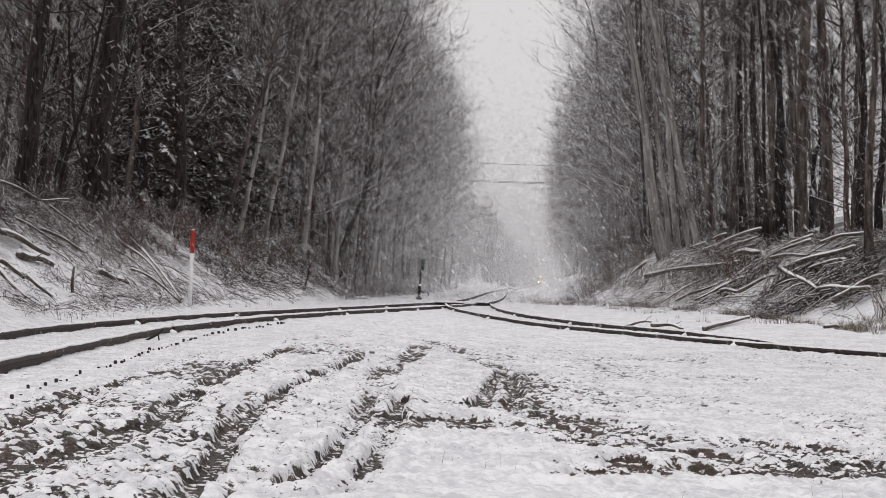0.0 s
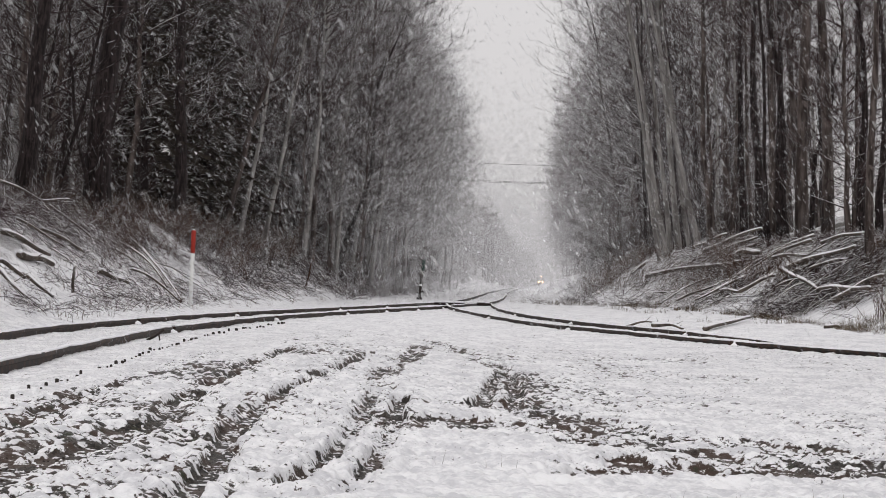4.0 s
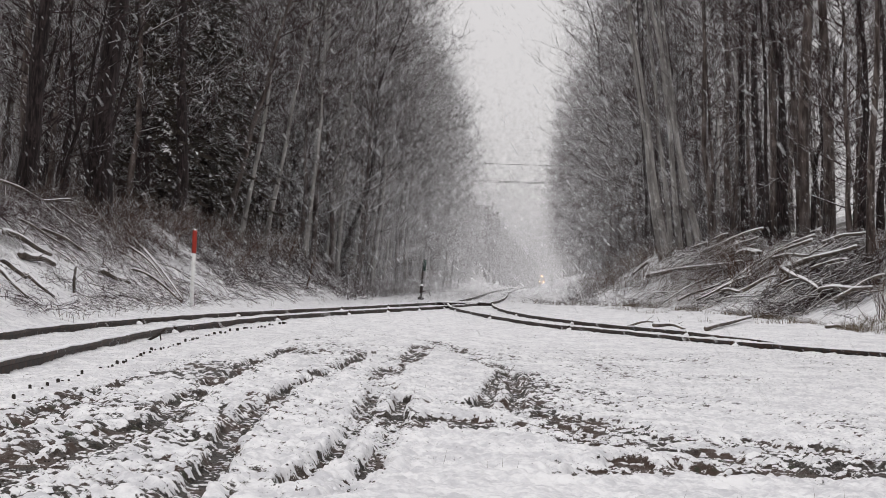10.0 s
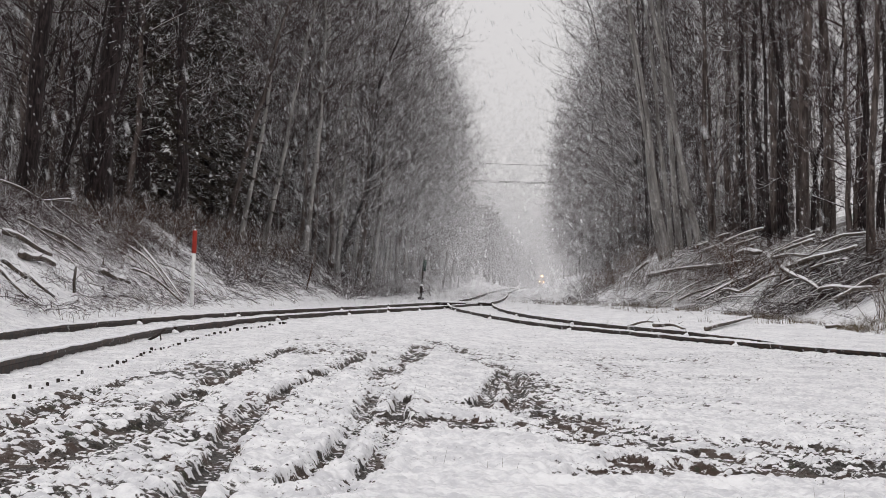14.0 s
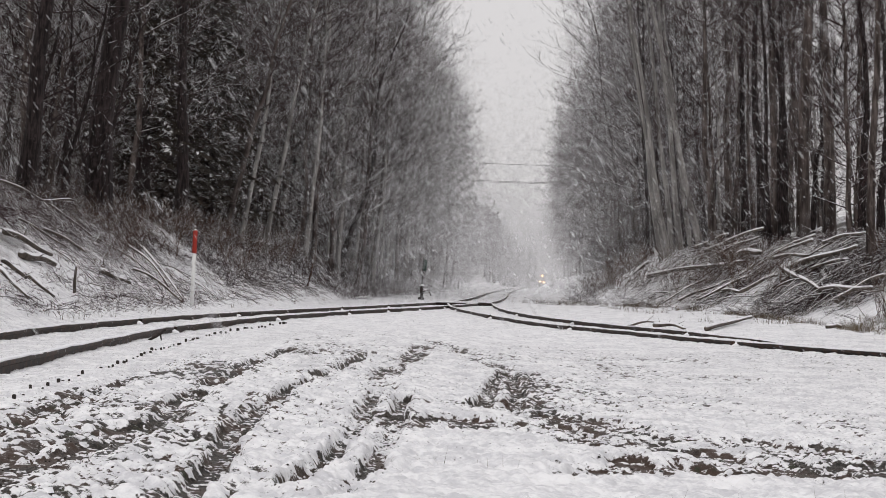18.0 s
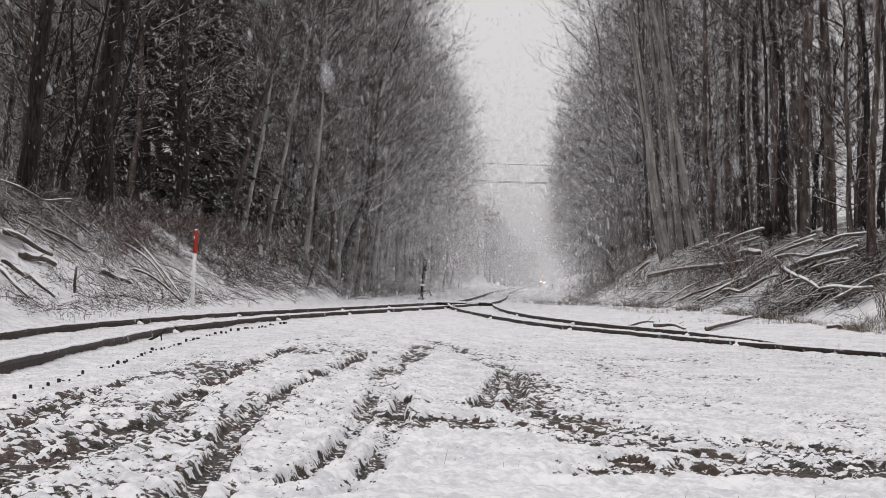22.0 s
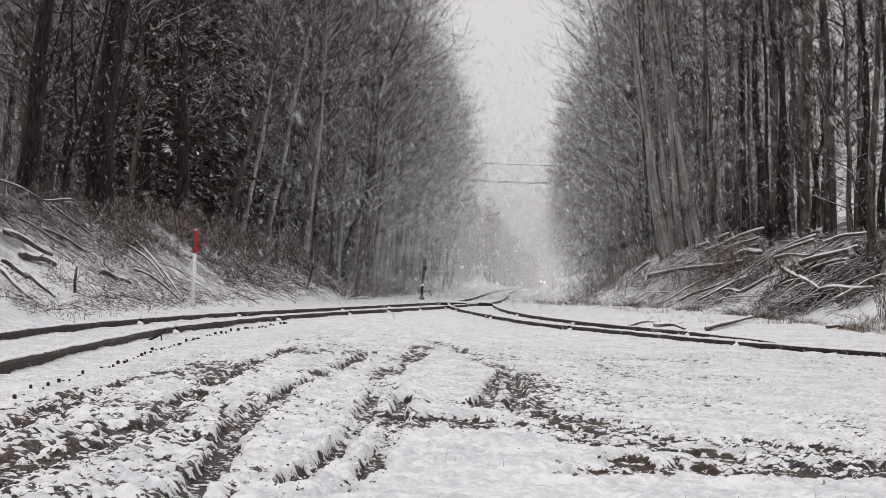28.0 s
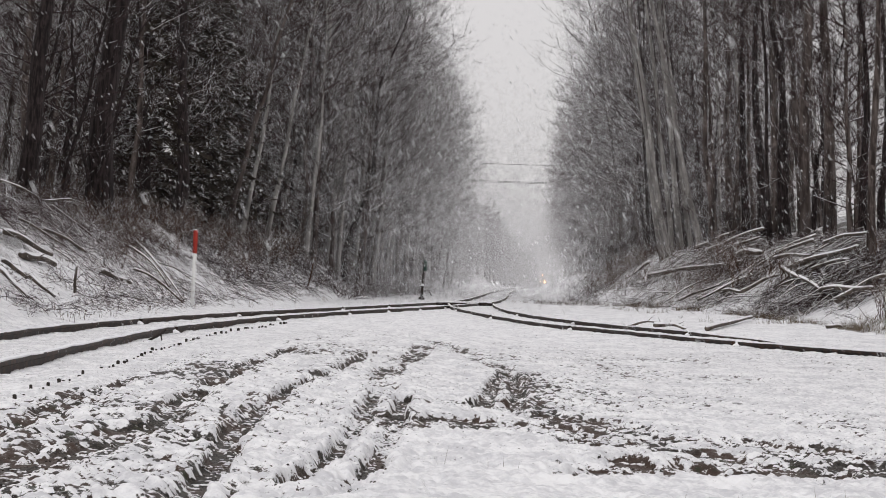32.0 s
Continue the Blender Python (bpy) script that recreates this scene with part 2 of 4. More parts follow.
# the sheet's columns fan out from the camera, evenly fine across its view
half = [0.00090 * i for i in range(246)]
half += spaced(half[-1] + 0.0012, 90.0, 0.0016, 1.12)
fan = np.array([-v for v in reversed(half[1:])] + half)
ys = np.array([-900.0, -300.0, -80.0, -20.0, 0.0, 3.0] + list(np.arange(6.4, 12.6, 0.016)) + spaced(12.6, 26.0, 0.0165, 1.0050) + spaced(26.1, 60.0, 0.09, 1.009) + list(np.arange(60.5, 110.0, 0.45)) + spaced(110.5, 2500.0, 0.6, 1.06))
reach = np.clip(ys, 6.0, 150.0)
GY = np.repeat(ys[:, None], len(fan), 1)
GX = fan[None, :] * reach[:, None]
GZ = land(GX, GY)
GU = GX - centre(GY)
close = (1 - ss((GY - 70) / 90)) * (GY > 4)
clump = fbm(GX * 5.5, GY * 4.5, 11, 3)
crumb = fbm(GX * 22, GY * 18, 15, 2)
lump = fbm(GX * 1.4, GY * 0.9, 23, 4)
region = ss((fbm(GX * 0.5, GY * 0.22, 5, 3) - 0.34) / 0.3) * (1 - ss((GY - 24) / 26))
# how deep the snow lies: thin and broken where wheels have gone
worn = ss((GX + 2.6) / 0.8) * (1 - ss((GX - 0.6) / 1.6)) * ss((GY - 7.0) / 2.0) * (1 - ss((GY - 20) / 12))
deep = 0.60 + 0.75 * (clump - 0.5) + 0.65 * (crumb - 0.5) - 0.13 * region - 0.05 * worn + 0.12 * ss((GY - 30) / 15)
deep += 0.30 * ss((9.4 - GY) / 1.6) * ss((GX + 0.5) / 0.6)
sunk, lanes = np.zeros_like(GZ), np.zeros_like(GZ)
for width, depth, bare, line in RUTS:
    lo, hi = min(p[1] for p in line) - 2.5, max(p[1] for p in line) + 2.5
    box = (GY > lo) & (GY < hi) & (np.abs(GX) < 5)
    px, py = GX[box], GY[box]
    d = away(px + 0.07 * (fbm(px * 5, py * 5, 31, 3) - 0.5), py + 0.5 * (fbm(px * 3, py * 3, 37, 3) - 0.5), line)
    inside = 1 - ss((d - width * 0.6) / (width * 0.7))
    berm = np.exp(-((d - width * 1.7) / (width * 0.55)) ** 2)
    broken = ss((fbm(px * 4, py * 1.4, 41, 3) - 0.385) / 0.23)
    lane = np.exp(-(d / (2.4 * width + 0.16)) ** 2)
    deep[box] += bare * (0.45 * berm * broken - 0.17 * lane - (0.18 + 0.92 * broken) * inside)
    sunk[box] = np.maximum(sunk[box], depth * inside)
    lanes[box] = np.maximum(lanes[box], 0.70 * bare * np.exp(-(d / (1.6 * width + 0.20)) ** 2) + min(1.0, 1.1 * bare + 0.3) * inside * (0.2 + 0.8 * broken))
soft = deep - 0.35 * (crumb - 0.5) + 0.3 * (fbm(GX * 12, GY * 8, 19, 2) - 0.5)
cover = ss((soft - 0.02) / 0.55)
GB = (0.13 + 0.065 * ss((GY - 9) / 3) * (1 - ss((GY - 26) / 14)) + 0.46 * (1 - ss((deep - 0.02) / 0.26)) + 0.09 * ss((0.50 - crumb) / 0.22) * (0.55 + 0.3 * region + 0.35 * worn)) * close * (1 - 0.6 * ss((10.3 - GY) / 1.3) * ss((GX + 0.30) / 0.4))
# thin trodden snow: small tufts standing out of dark soil
patches = 0.30 + 0.70 * ss((fbm(GX * 1.0, GY * 0.40, 87, 3) - 0.38) / 0.24)
thin = 0.58 * ss((-0.2 - GX) / 1.3) * ss((GY - 6.6) / 1.0) * (1 - ss((GY - 22) / 16)) + 0.42 * ss((GX - 0.2) / 0.6) * ss((GY - 10.4) / 1.5) * (1 - ss((GY - 24) / 14)) + 0.24 * ss((GY - 11) / 3) * (1 - ss((GY - 30) / 18))
thin = np.clip(thin, 0, 1) * patches * (GU > -0.6)
lanes[GU < -0.6] = 0
thin = np.clip(thin + lanes, 0, 1) * (1 - 0.6 * ss((10.2 - GY) / 1.2) * ss((GX + 0.30) / 0.4))
rows = int(np.searchsorted(ys, 48.0))
clumps, bits = np.zeros_like(GZ), np.zeros_like(GZ)
wx = GX[:rows] + 0.02 * (fbm(GX[:rows] * 9, GY[:rows] * 9, 81, 2) - 0.5)
clumps[:rows] = puffs(wx, GY[:rows], 0.066, 201, 1 - 0.98 * thin[:rows])
bits[:rows] = puffs(wx, GY[:rows], 0.031, 211, 1 - 0.78 * thin[:rows])
flat_field = (GU > -0.6) * (GY > 4)
heaped = ss((0.7 * clumps + bits - 0.05) / 0.40)
GB = GB * (1 - 0.60 * heaped * flat_field) + (0.04 * thin + 0.50 * np.clip(thin * 1.3, 0, 1) * (1 - heaped)) * flat_field
GZ = GZ + flat_field * (0.75 + 0.25 * thin) * (0.023 * clumps + 0.012 * bits) * (1 - ss((GY - 36) / 12))
GZ = GZ + close * (0.022 * cover + 0.036 * np.clip(soft, 0, 1.4) + 0.008 * (crumb - 0.5) - 0.050 + 0.05 * (lump - 0.5) - sunk * 0.45)
bank = ss((-GU - 5.0) / 3.0) + ss((GU - 5.0 - 5.4 * ss((95 - GY) / 45)) / 3.0)
# besides soil specks, this greys the bank snow in place of the woods' shade
GB = np.maximum(GB, np.clip(bank, 0, 1) * (0.33 + 0.08 * fbm(GX * 2.2, GY * 1.1, 79, 3)))
GB = np.maximum(GB, np.clip(bank, 0, 1) * 0.62 * ss((fbm(GX * 1.1, GY * 0.5, 71, 4) - 0.50 + 0.26 * ss((-GU - 7.6) / 2.2) + 0.2 * ss((GU - 9.5) / 3)) / 0.20))
GZ += np.clip(bank, 0, 1) * 0.22 * (fbm(GX * 1.3, GY * 0.8, 77, 4) - 0.5) * (1 - ss((GY - 120) / 120))
nx, ny = len(fan), len(ys)
ground_mesh = bpy.data.meshes.new("ground")
ground_mesh.vertices.add(nx * ny)
ground_mesh.vertices.foreach_set("co", np.stack([GX, GY, GZ], -1).astype(np.float32).ravel())
base = (np.arange(ny - 1)[:, None] * nx + np.arange(nx - 1)[None, :]).ravel()
quads = np.stack([base, base + 1, base + nx + 1, base + nx], -1).astype(np.int32)
ground_mesh.loops.add(quads.size)
ground_mesh.loops.foreach_set("vertex_index", quads.ravel())
ground_mesh.polygons.add(len(quads))
ground_mesh.polygons.foreach_set("loop_start", np.arange(0, quads.size, 4, dtype=np.int32))
ground_mesh.polygons.foreach_set("loop_total", np.full(len(quads), 4, dtype=np.int32))
ground_mesh.update(calc_edges=True)
ground_mesh.polygons.foreach_set("use_smooth", np.ones(len(quads), dtype=bool))
ground_mesh.attributes.new("bare", "FLOAT", "POINT").data.foreach_set("value", GB.astype(np.float32).ravel())
ground_mesh.materials.append(ground_mat)
tagged(new("ground", ground_mesh), "snow-covered yard and banks with muddy wheel ruts", "ground", kind="structure")


def surface(x, y):
    """Height of the built ground, lumps and ruts included."""
    x, y = np.asarray(x, float), np.asarray(y, float)
    x = x / np.clip(y, 6.0, 150.0)
    i = np.clip(np.searchsorted(fan, x) - 1, 0, nx - 2)
    j = np.clip(np.searchsorted(ys, y) - 1, 0, ny - 2)
    a, b = (x - fan[i]) / (fan[i + 1] - fan[i]), (y - ys[j]) / (ys[j + 1] - ys[j])
    return (GZ[j, i] * (1 - a) + GZ[j, i + 1] * a) * (1 - b) + (GZ[j + 1, i] * (1 - a) + GZ[j + 1, i + 1] * a) * b


# ---------------------------------------------------------------- building blocks
class Geo:
    """Collects tubes, blades and boxes into one mesh."""

    def __init__(self):
        self.v, self.f = [], []

    def tube(self, pts, radii, sides=5, cap=True):
        pts = [Vector(p) for p in pts]
        rings = []
        for i, p in enumerate(pts):
            d = pts[min(i + 1, len(pts) - 1)] - pts[max(i - 1, 0)]
            d.normalize()
            a = d.cross(Vector((0.31, 0.17, 1.0)) if abs(d.z) < 0.95 else Vector((1, 0.2, 0)))
            a.normalize()
            b = d.cross(a)
            if radii[i] < 1e-4:
                rings.append([len(self.v)])
                self.v.append(p[:])
                continue
            rings.append(list(range(len(self.v), len(self.v) + sides)))
            for j in range(sides):
                w = 2 * math.pi * j / sides
                q = p + a * (math.cos(w) * radii[i]) + b * (math.sin(w) * radii[i])
                self.v.append(q[:])
        for r, s in zip(rings, rings[1:]):
            for j in range(sides):
                n = (j + 1) % sides
                if len(s) == 1:
                    self.f.append((r[j], r[n], s[0]))
                elif len(r) == 1:
                    self.f.append((r[0], s[n], s[j]))
                else:
                    self.f.append((r[j], r[n], s[n], s[j]))
        if cap:
            for r, flip in ((rings[0], True), (rings[-1], False)):
                if len(r) > 2:
                    self.f.append(tuple(reversed(r)) if flip else tuple(r))

    def tri(self, a, b, c):
        n = len(self.v)
        self.v += [tuple(a), tuple(b), tuple(c)]
        self.f.append((n, n + 1, n + 2))

    def box(self, lo, hi, chamfer=0.0):
        n = len(self.v)
        c = chamfer
        for z, k in ((lo[2], 0), (hi[2] - c, 0), (hi[2], c)):
            self.v += [(lo[0] + k, lo[1] + k, z), (hi[0] - k, lo[1] + k, z), (hi[0] - k, hi[1] - k, z), (lo[0] + k, hi[1] - k, z)]
        self.f.append((n + 3, n + 2, n + 1, n))
        for r in (0, 4):
            for j in range(4):
                m = (j + 1) % 4
                self.f.append((n + r + j, n + r + m, n + r + 4 + m, n + r + 4 + j))
        self.f.append((n + 8, n + 9, n + 10, n + 11))

    def sweep(self, path, outline, closed=True):
        """An outline of (across, up) run along a path on the ground plane."""
        rows = []
        for i, p in enumerate(path):
            a, b = Vector(path[max(i - 1, 0)]), Vector(path[min(i + 1, len(path) - 1)])
            d = (b - a).normalized()
            side = Vector((d.y, -d.x, 0)).normalized()
            rows.append(len(self.v))
            for s, h in outline:
                q = Vector(p) + side * s + Vector((0, 0, h))
                self.v.append(q[:])
        m = len(outline)
        for r, s in zip(rows, rows[1:]):
            for j in range(m if closed else m - 1):
                n = (j + 1) % m
                self.f.append((r + j, s + j, s + n, r + n))
        self.f.append(tuple(range(rows[0] + m - 1, rows[0] - 1, -1)))
        self.f.append(tuple(range(rows[-1], rows[-1] + m)))

    def mesh(self, name, material, smooth=True):
        me = bpy.data.meshes.new(name)
        me.from_pydata(self.v, [], self.f)
        me.materials.append(material)
        if smooth:
            me.polygons.foreach_set("use_smooth", [True] * len(me.polygons))
        me.update()
        return me


def part(name, geo, material, parent, label="", smooth=True):
    me = geo if isinstance(geo, bpy.types.Mesh) else geo.mesh(name, material, smooth)
    ob = new(name, me)
    ob.parent = parent
    if label:
        ob["label"] = label
    return ob


def cloud_of(name, label, v, f, material):
    me = bpy.data.meshes.new(name)
    me.vertices.add(len(v))
    me.vertices.foreach_set("co", v.astype(np.float32).ravel())
    me.loops.add(f.size)
    me.loops.foreach_set("vertex_index", f.astype(np.int32).ravel())
    me.polygons.add(len(f))
    me.polygons.foreach_set("loop_start", np.arange(0, f.size, 3, dtype=np.int32))
    me.polygons.foreach_set("loop_total", np.full(len(f), 3, dtype=np.int32))
    me.update(calc_edges=True)
    me.materials.append(material)
    return tagged(new(name, me), label, "snowfall", kind="stuff")


def thing(name, m, label, category, group="", kind=""):
    ob = new(name)
    ob.empty_display_size = 0.3
    ob.matrix_world = m
    return tagged(ob, label, category, group, kind)


def smooth_line(pts, step):
    """A Catmull-Rom line through points of the plane, in even steps."""
    p = [np.array(q, float) for q in pts]
    p = [2 * p[0] - p[1]] + p + [2 * p[-1] - p[-2]]
    dense = []
    for i in range(1, len(p) - 2):
        for t in np.linspace(0, 1, 40, endpoint=False):
            a, b, c, d = p[i - 1:i + 3]
            dense.append(0.5 * (2 * b + (c - a) * t + (2 * a - 5 * b + 4 * c - d) * t * t + (3 * b - a - 3 * c + d) * t ** 3))
    dense.append(p[-2])
    dense = np.array(dense)
    run = np.concatenate([[0], np.cumsum(np.hypot(*np.diff(dense, axis=0).T))])
    at = np.arange(0, run[-1], step)
    return np.stack([np.interp(at, run, dense[:, 0]), np.interp(at, run, dense[:, 1])], -1)


def beside(line, off):
    d = np.gradient(line, axis=0)
    d /= np.linalg.norm(d, axis=1)[:, None]
    return line + np.stack([d[:, 1], -d[:, 0]], -1) * off


# ---------------------------------------------------------------- the railway
MAIN = [(-3.75, 8.0), (-4.03, 16.4), (-4.25, 24.0), (-4.30, 29.5), (-3.80, 38.5), (-2.87, 47.0), (-1.90, 54.0), (-1.15, 60.0), (-0.25, 67.5), (1.03, 78.0),
        (1.95, 95.0), (2.95, 122.0), (5.70, 200.0), (15.1, 425.0), (26.6, 650.0), (37.6, 820.0), (47.0, 1000.0)]
SIDE = [(9.6, 22.0), (6.85, 29.8), (5.25, 35.6), (3.97, 42.5), (2.40, 51.0), (1.50, 57.0), (1.02, 63.0), (0.92, 70.0)]
RAIL = [(-0.065, -0.06), (0.065, -0.06), (0.065, -0.045), (0.014, -0.03), (0.012, 0.055), (0.035, 0.066), (0.036, 0.094), (0.028, 0.102),
        (-0.028, 0.102), (-0.036, 0.094), (-0.035, 0.066), (-0.012, 0.055), (-0.014, -0.03), (-0.065, -0.045)]
CAP = [(-0.030, 0.100), (0.030, 0.100), (0.034, 0.108), (0.022, 0.119), (0.004, 0.123), (-0.020, 0.118), (-0.034, 0.108)]
main_line, side_line = smooth_line(MAIN, 0.4), smooth_line(SIDE, 0.4)


def on_ground(line, lift=0.0):
    return [(float(a), float(b), land_at(a, b) + lift) for a, b in line]


def lay_rails(track, line, runs, sink=None):
    """Rails in lengths with a snow-filled gap at every joint. runs: the offset and the places along the line where the joints lie."""
    for off, joints, last in runs:
        rail_line = beside(line, off)
        cuts = [0] + [int(j / 0.4) for j in joints] + [min(int(last / 0.4), len(rail_line) - 1)]
        for a, b in zip(cuts, cuts[1:]):
            pts = [(p[0], p[1], p[2] + 0.05 * float(ss((p[1] - 70) / 50))) for p in on_ground(rail_line[a:b + 1], -0.022)]
            if sink:
                pts = [(p[0], p[1], p[2] - sink(off, (a + i) * 0.4)) for i, p in enumerate(pts)]
            if a > 450:
                pts = pts[::6] + pts[-1:]
            if len(pts) < 3:
                continue
            d0, d1 = Vector(pts[1]) - Vector(pts[0]), Vector(pts[-2]) - Vector(pts[-1])
            pts[0] = (Vector(pts[0]) + d0 * 0.35)[:]
            pts[-1] = (Vector(pts[-1]) + d1 * 0.35)[:]
            g = Geo()
            g.sweep(pts, RAIL)
            rail = part("rail", g, rail_mat, track, smooth=False)
            g = Geo()
            g.sweep([(p[0], p[1], p[2] + 0.006 * math.sin(i * 0.9) - 0.004 * (i % 3)) for i, p in enumerate(pts)], CAP)
            part("snow_cap", g, snow_mat, rail, "thin ridge of fresh snow")
        for j in joints:
            i = min(int(j / 0.4), len(rail_line) - 2)
            g = Geo()
            heap(g, (rail_line[i][0], rail_line[i][1], land_at(*rail_line[i])), 0.15, 0.048, int(j * 7))
            part("joint_snow", g, snow_mat, track, "lump of snow over a rail joint")


def heap(g, at, wide, high, seed):
    """A small uneven mound."""
    rnd = random.Random(seed)
    n, rings = 9, [(1.0, -0.05), (0.8, 0.45), (0.5, 0.85), (0.2, 1.0)]
    start = len(g.v)
    for r, h in rings:
        for j in range(n):
            a = 2 * math.pi * j / n
            w = wide * r * rnd.uniform(0.8, 1.15)
            g.v.append((at[0] + math.cos(a) * w * 0.55, at[1] + math.sin(a) * w, at[2] + high * h * rnd.uniform(0.85, 1.1)))
    for i in range(len(rings) - 1):
        for j in range(n):
            m = (j + 1) % n
            g.f.append((start + i * n + j, start + i * n + m, start + (i + 1) * n + m, start + (i + 1) * n + j))
    g.f.append(tuple(start + (len(rings) - 1) * n + j for j in range(n)))


track = thing("railway_track", pose(0, 0, 0), "snow-covered main line of rusty steel rails", "railway track", kind="structure")
lay_rails(track, main_line, [(-0.7175, [15.0, 26.5, 35.5, 47.0, 55.0, 67.0, 79.0, 91.0, 110, 135, 160, 200], 985),
                             (0.7175, [21.5, 31.8, 40.0, 45.5, 51.0, 56.5, 68.0, 71.5, 84, 96, 110, 135, 160, 200], 985)])


def buried(off, s):
    """The outer rail of the siding dips under the snow towards its open end, sunk to fit the camera's view."""
    return 0.0 if off < 0 else 0.04 * float(ss((23 - s) / 7)) + 0.11 * float(ss((16.5 - s) / 3.5))


siding = thing("railway_siding", pose(0, 0, 0), "snow-covered side track of rusty steel rails", "railway track", kind="structure")
lay_rails(siding, side_line, [(-0.7175, [13.7, 24.5, 33.0, 40.0], 50.0), (0.7175, [21.0, 30.3, 37.9, 44.0], 50.0)], buried)

# ends of the wooden ties that poke out of the snow beside the near rail
tie_line = beside(smooth_line(MAIN, 0.36), 1.36)
rnd = random.Random(5)
tie_meshes = []
for w, h in ((0.016, 0.024), (0.021, 0.032), (0.012, 0.018), (0.018, 0.036)):
    tie_end = Geo()
    tie_end.box((-w * 0.9, -w, -0.08), (w * 0.9, w, h), 0.012)
    tie_meshes.append(tie_end.mesh("tie", tie_mat, False))
snow_pad = Geo()
snow_pad.box((-0.025, -0.012, 0.0), (0.018, 0.03, 0.010), 0.004)
pad_mesh = snow_pad.mesh("tie_snow", snow_mat)
for i in range(12, 80):
    if rnd.random() < 0.12 or (i > 58 and rnd.random() < 0.4):
        continue
    d = tie_line[i + 1] - tie_line[i - 1]
    turn = math.degrees(math.atan2(d[1], d[0])) - 90
    n = rnd.randrange(4)
    tie = new("tie", tie_meshes[n])
    tie.parent = track
    k = 0.55 + 0.35 * max(0.0, (i - 17) / 44)
    tie.matrix_basis = pose(tie_line[i][0] + rnd.uniform(-0.015, 0.015), tie_line[i][1], float(surface(*tie_line[i])) + rnd.uniform(0.002, 0.013), 0, rnd.uniform(-3, 3), turn + rnd.uniform(-8, 8)) @ Matrix.Diagonal((k, k, k, 1))
    pad = new("tie_snow", pad_mesh)
    pad.parent = tie
    pad.location = (0, 0, (0.024, 0.032, 0.018, 0.036)[n] - 0.004)

# the points: heaters' cover plates and rods at the crossing of the two tracks
points = thing("switch_points", pose(1.30, 73.0, 0.0), "snow-dusted iron switch frame between the rails", "railway switch")
for name, lo, hi in (("switch_rod", (-1.5, -0.05, 0.0), (0.4, 0.05, 0.09)), ("switch_rod", (-1.4, 1.1, 0.0), (0.3, 1.2, 0.09)), ("switch_box", (-0.08, -0.4, 0.0), (0.20, 0.3, 0.11))):
    g = Geo()
    g.box(lo, hi, 0.02)
    p = part(name, g, iron_mat, points)
    g = Geo()
    g.box((lo[0], lo[1], hi[2] - 0.004), (hi[0] - 0.03, hi[1] - 0.02, hi[2] + 0.03), 0.015)
    part("snow_cap", g, snow_mat, p)

# ---------------------------------------------------------------- posts and wires
post = thing("marker_post", pose(-5.63, 49.04, 0.0, 0, 1.7, 0), "white marker post with a red top standing in snow", "marker post")
g = Geo()
g.tube([(0, 0, 0.0), (0, 0, 1.30)], [0.044, 0.044], 14)
part("post", g, paint_white, post)
g = Geo()
g.tube([(0, 0, 1.30), (0, 0, 1.32), (0, 0, 1.80), (0, 0, 1.825)], [0.046, 0.052, 0.052, 0.036], 14)
sleeve = part("sleeve", g, paint_red, post, "faded red sleeve")
g = Geo()
heap(g, (0, 0, 1.822), 0.05, 0.03, 3)
part("snow_cap", g, snow_mat, sleeve)

stand = thing("switch_stand", pose(-0.91, 95.0, 0.0, 0, 3.0, 0), "iron switch stand with a dark green target", "switch stand")
g = Geo()
g.box((-0.13, -0.2, 0.0), (0.13, 0.2, 0.10), 0.02)
g.box((-0.06, -0.08, 0.10), (0.06, 0.08, 0.66), 0.02)
part("base", g, iron_mat, stand)
g = Geo()
g.tube([(0, 0, 0.6), (0, 0, 1.72)], [0.028, 0.024], 8)
part("mast", g, iron_mat, stand)
g = Geo()
g.box((0.0, -0.03, 1.26), (0.15, 0.03, 1.74), 0.02)
part("target", g, paint_green, stand, "dark green target plate")
g = Geo()
g.tube([(0.05, -0.1, 0.35), (0.32, -0.25, 0.42), (0.42, -0.3, 0.2)], [0.02, 0.02, 0.025], 6)
part("lever", g, iron_mat, stand)
g = Geo()
heap(g, (0, 0, 0.60), 0.16, 0.09, 4)
part("snow_cap", g, snow_mat, stand)

far_post = thing("far_marker", pose(1.65, 226.0, 0.25, 0, 8, 0), "small dark leaning marker post on the bank", "marker post")
g = Geo()
g.tube([(0, 0, 0.0), (0, 0, 1.25)], [0.07, 0.06], 8)
part("post", g, bark_dark, far_post)
far_post = thing("mile_post", pose(15.1, 300.0, 0.0, 0, 4, 0), "thin dark wooden post beside the line", "post")
g = Geo()
g.tube([(0, 0, 0.0), (0, 0, 1.9)], [0.09, 0.07], 8)
part("post", g, bark_dark, far_post)

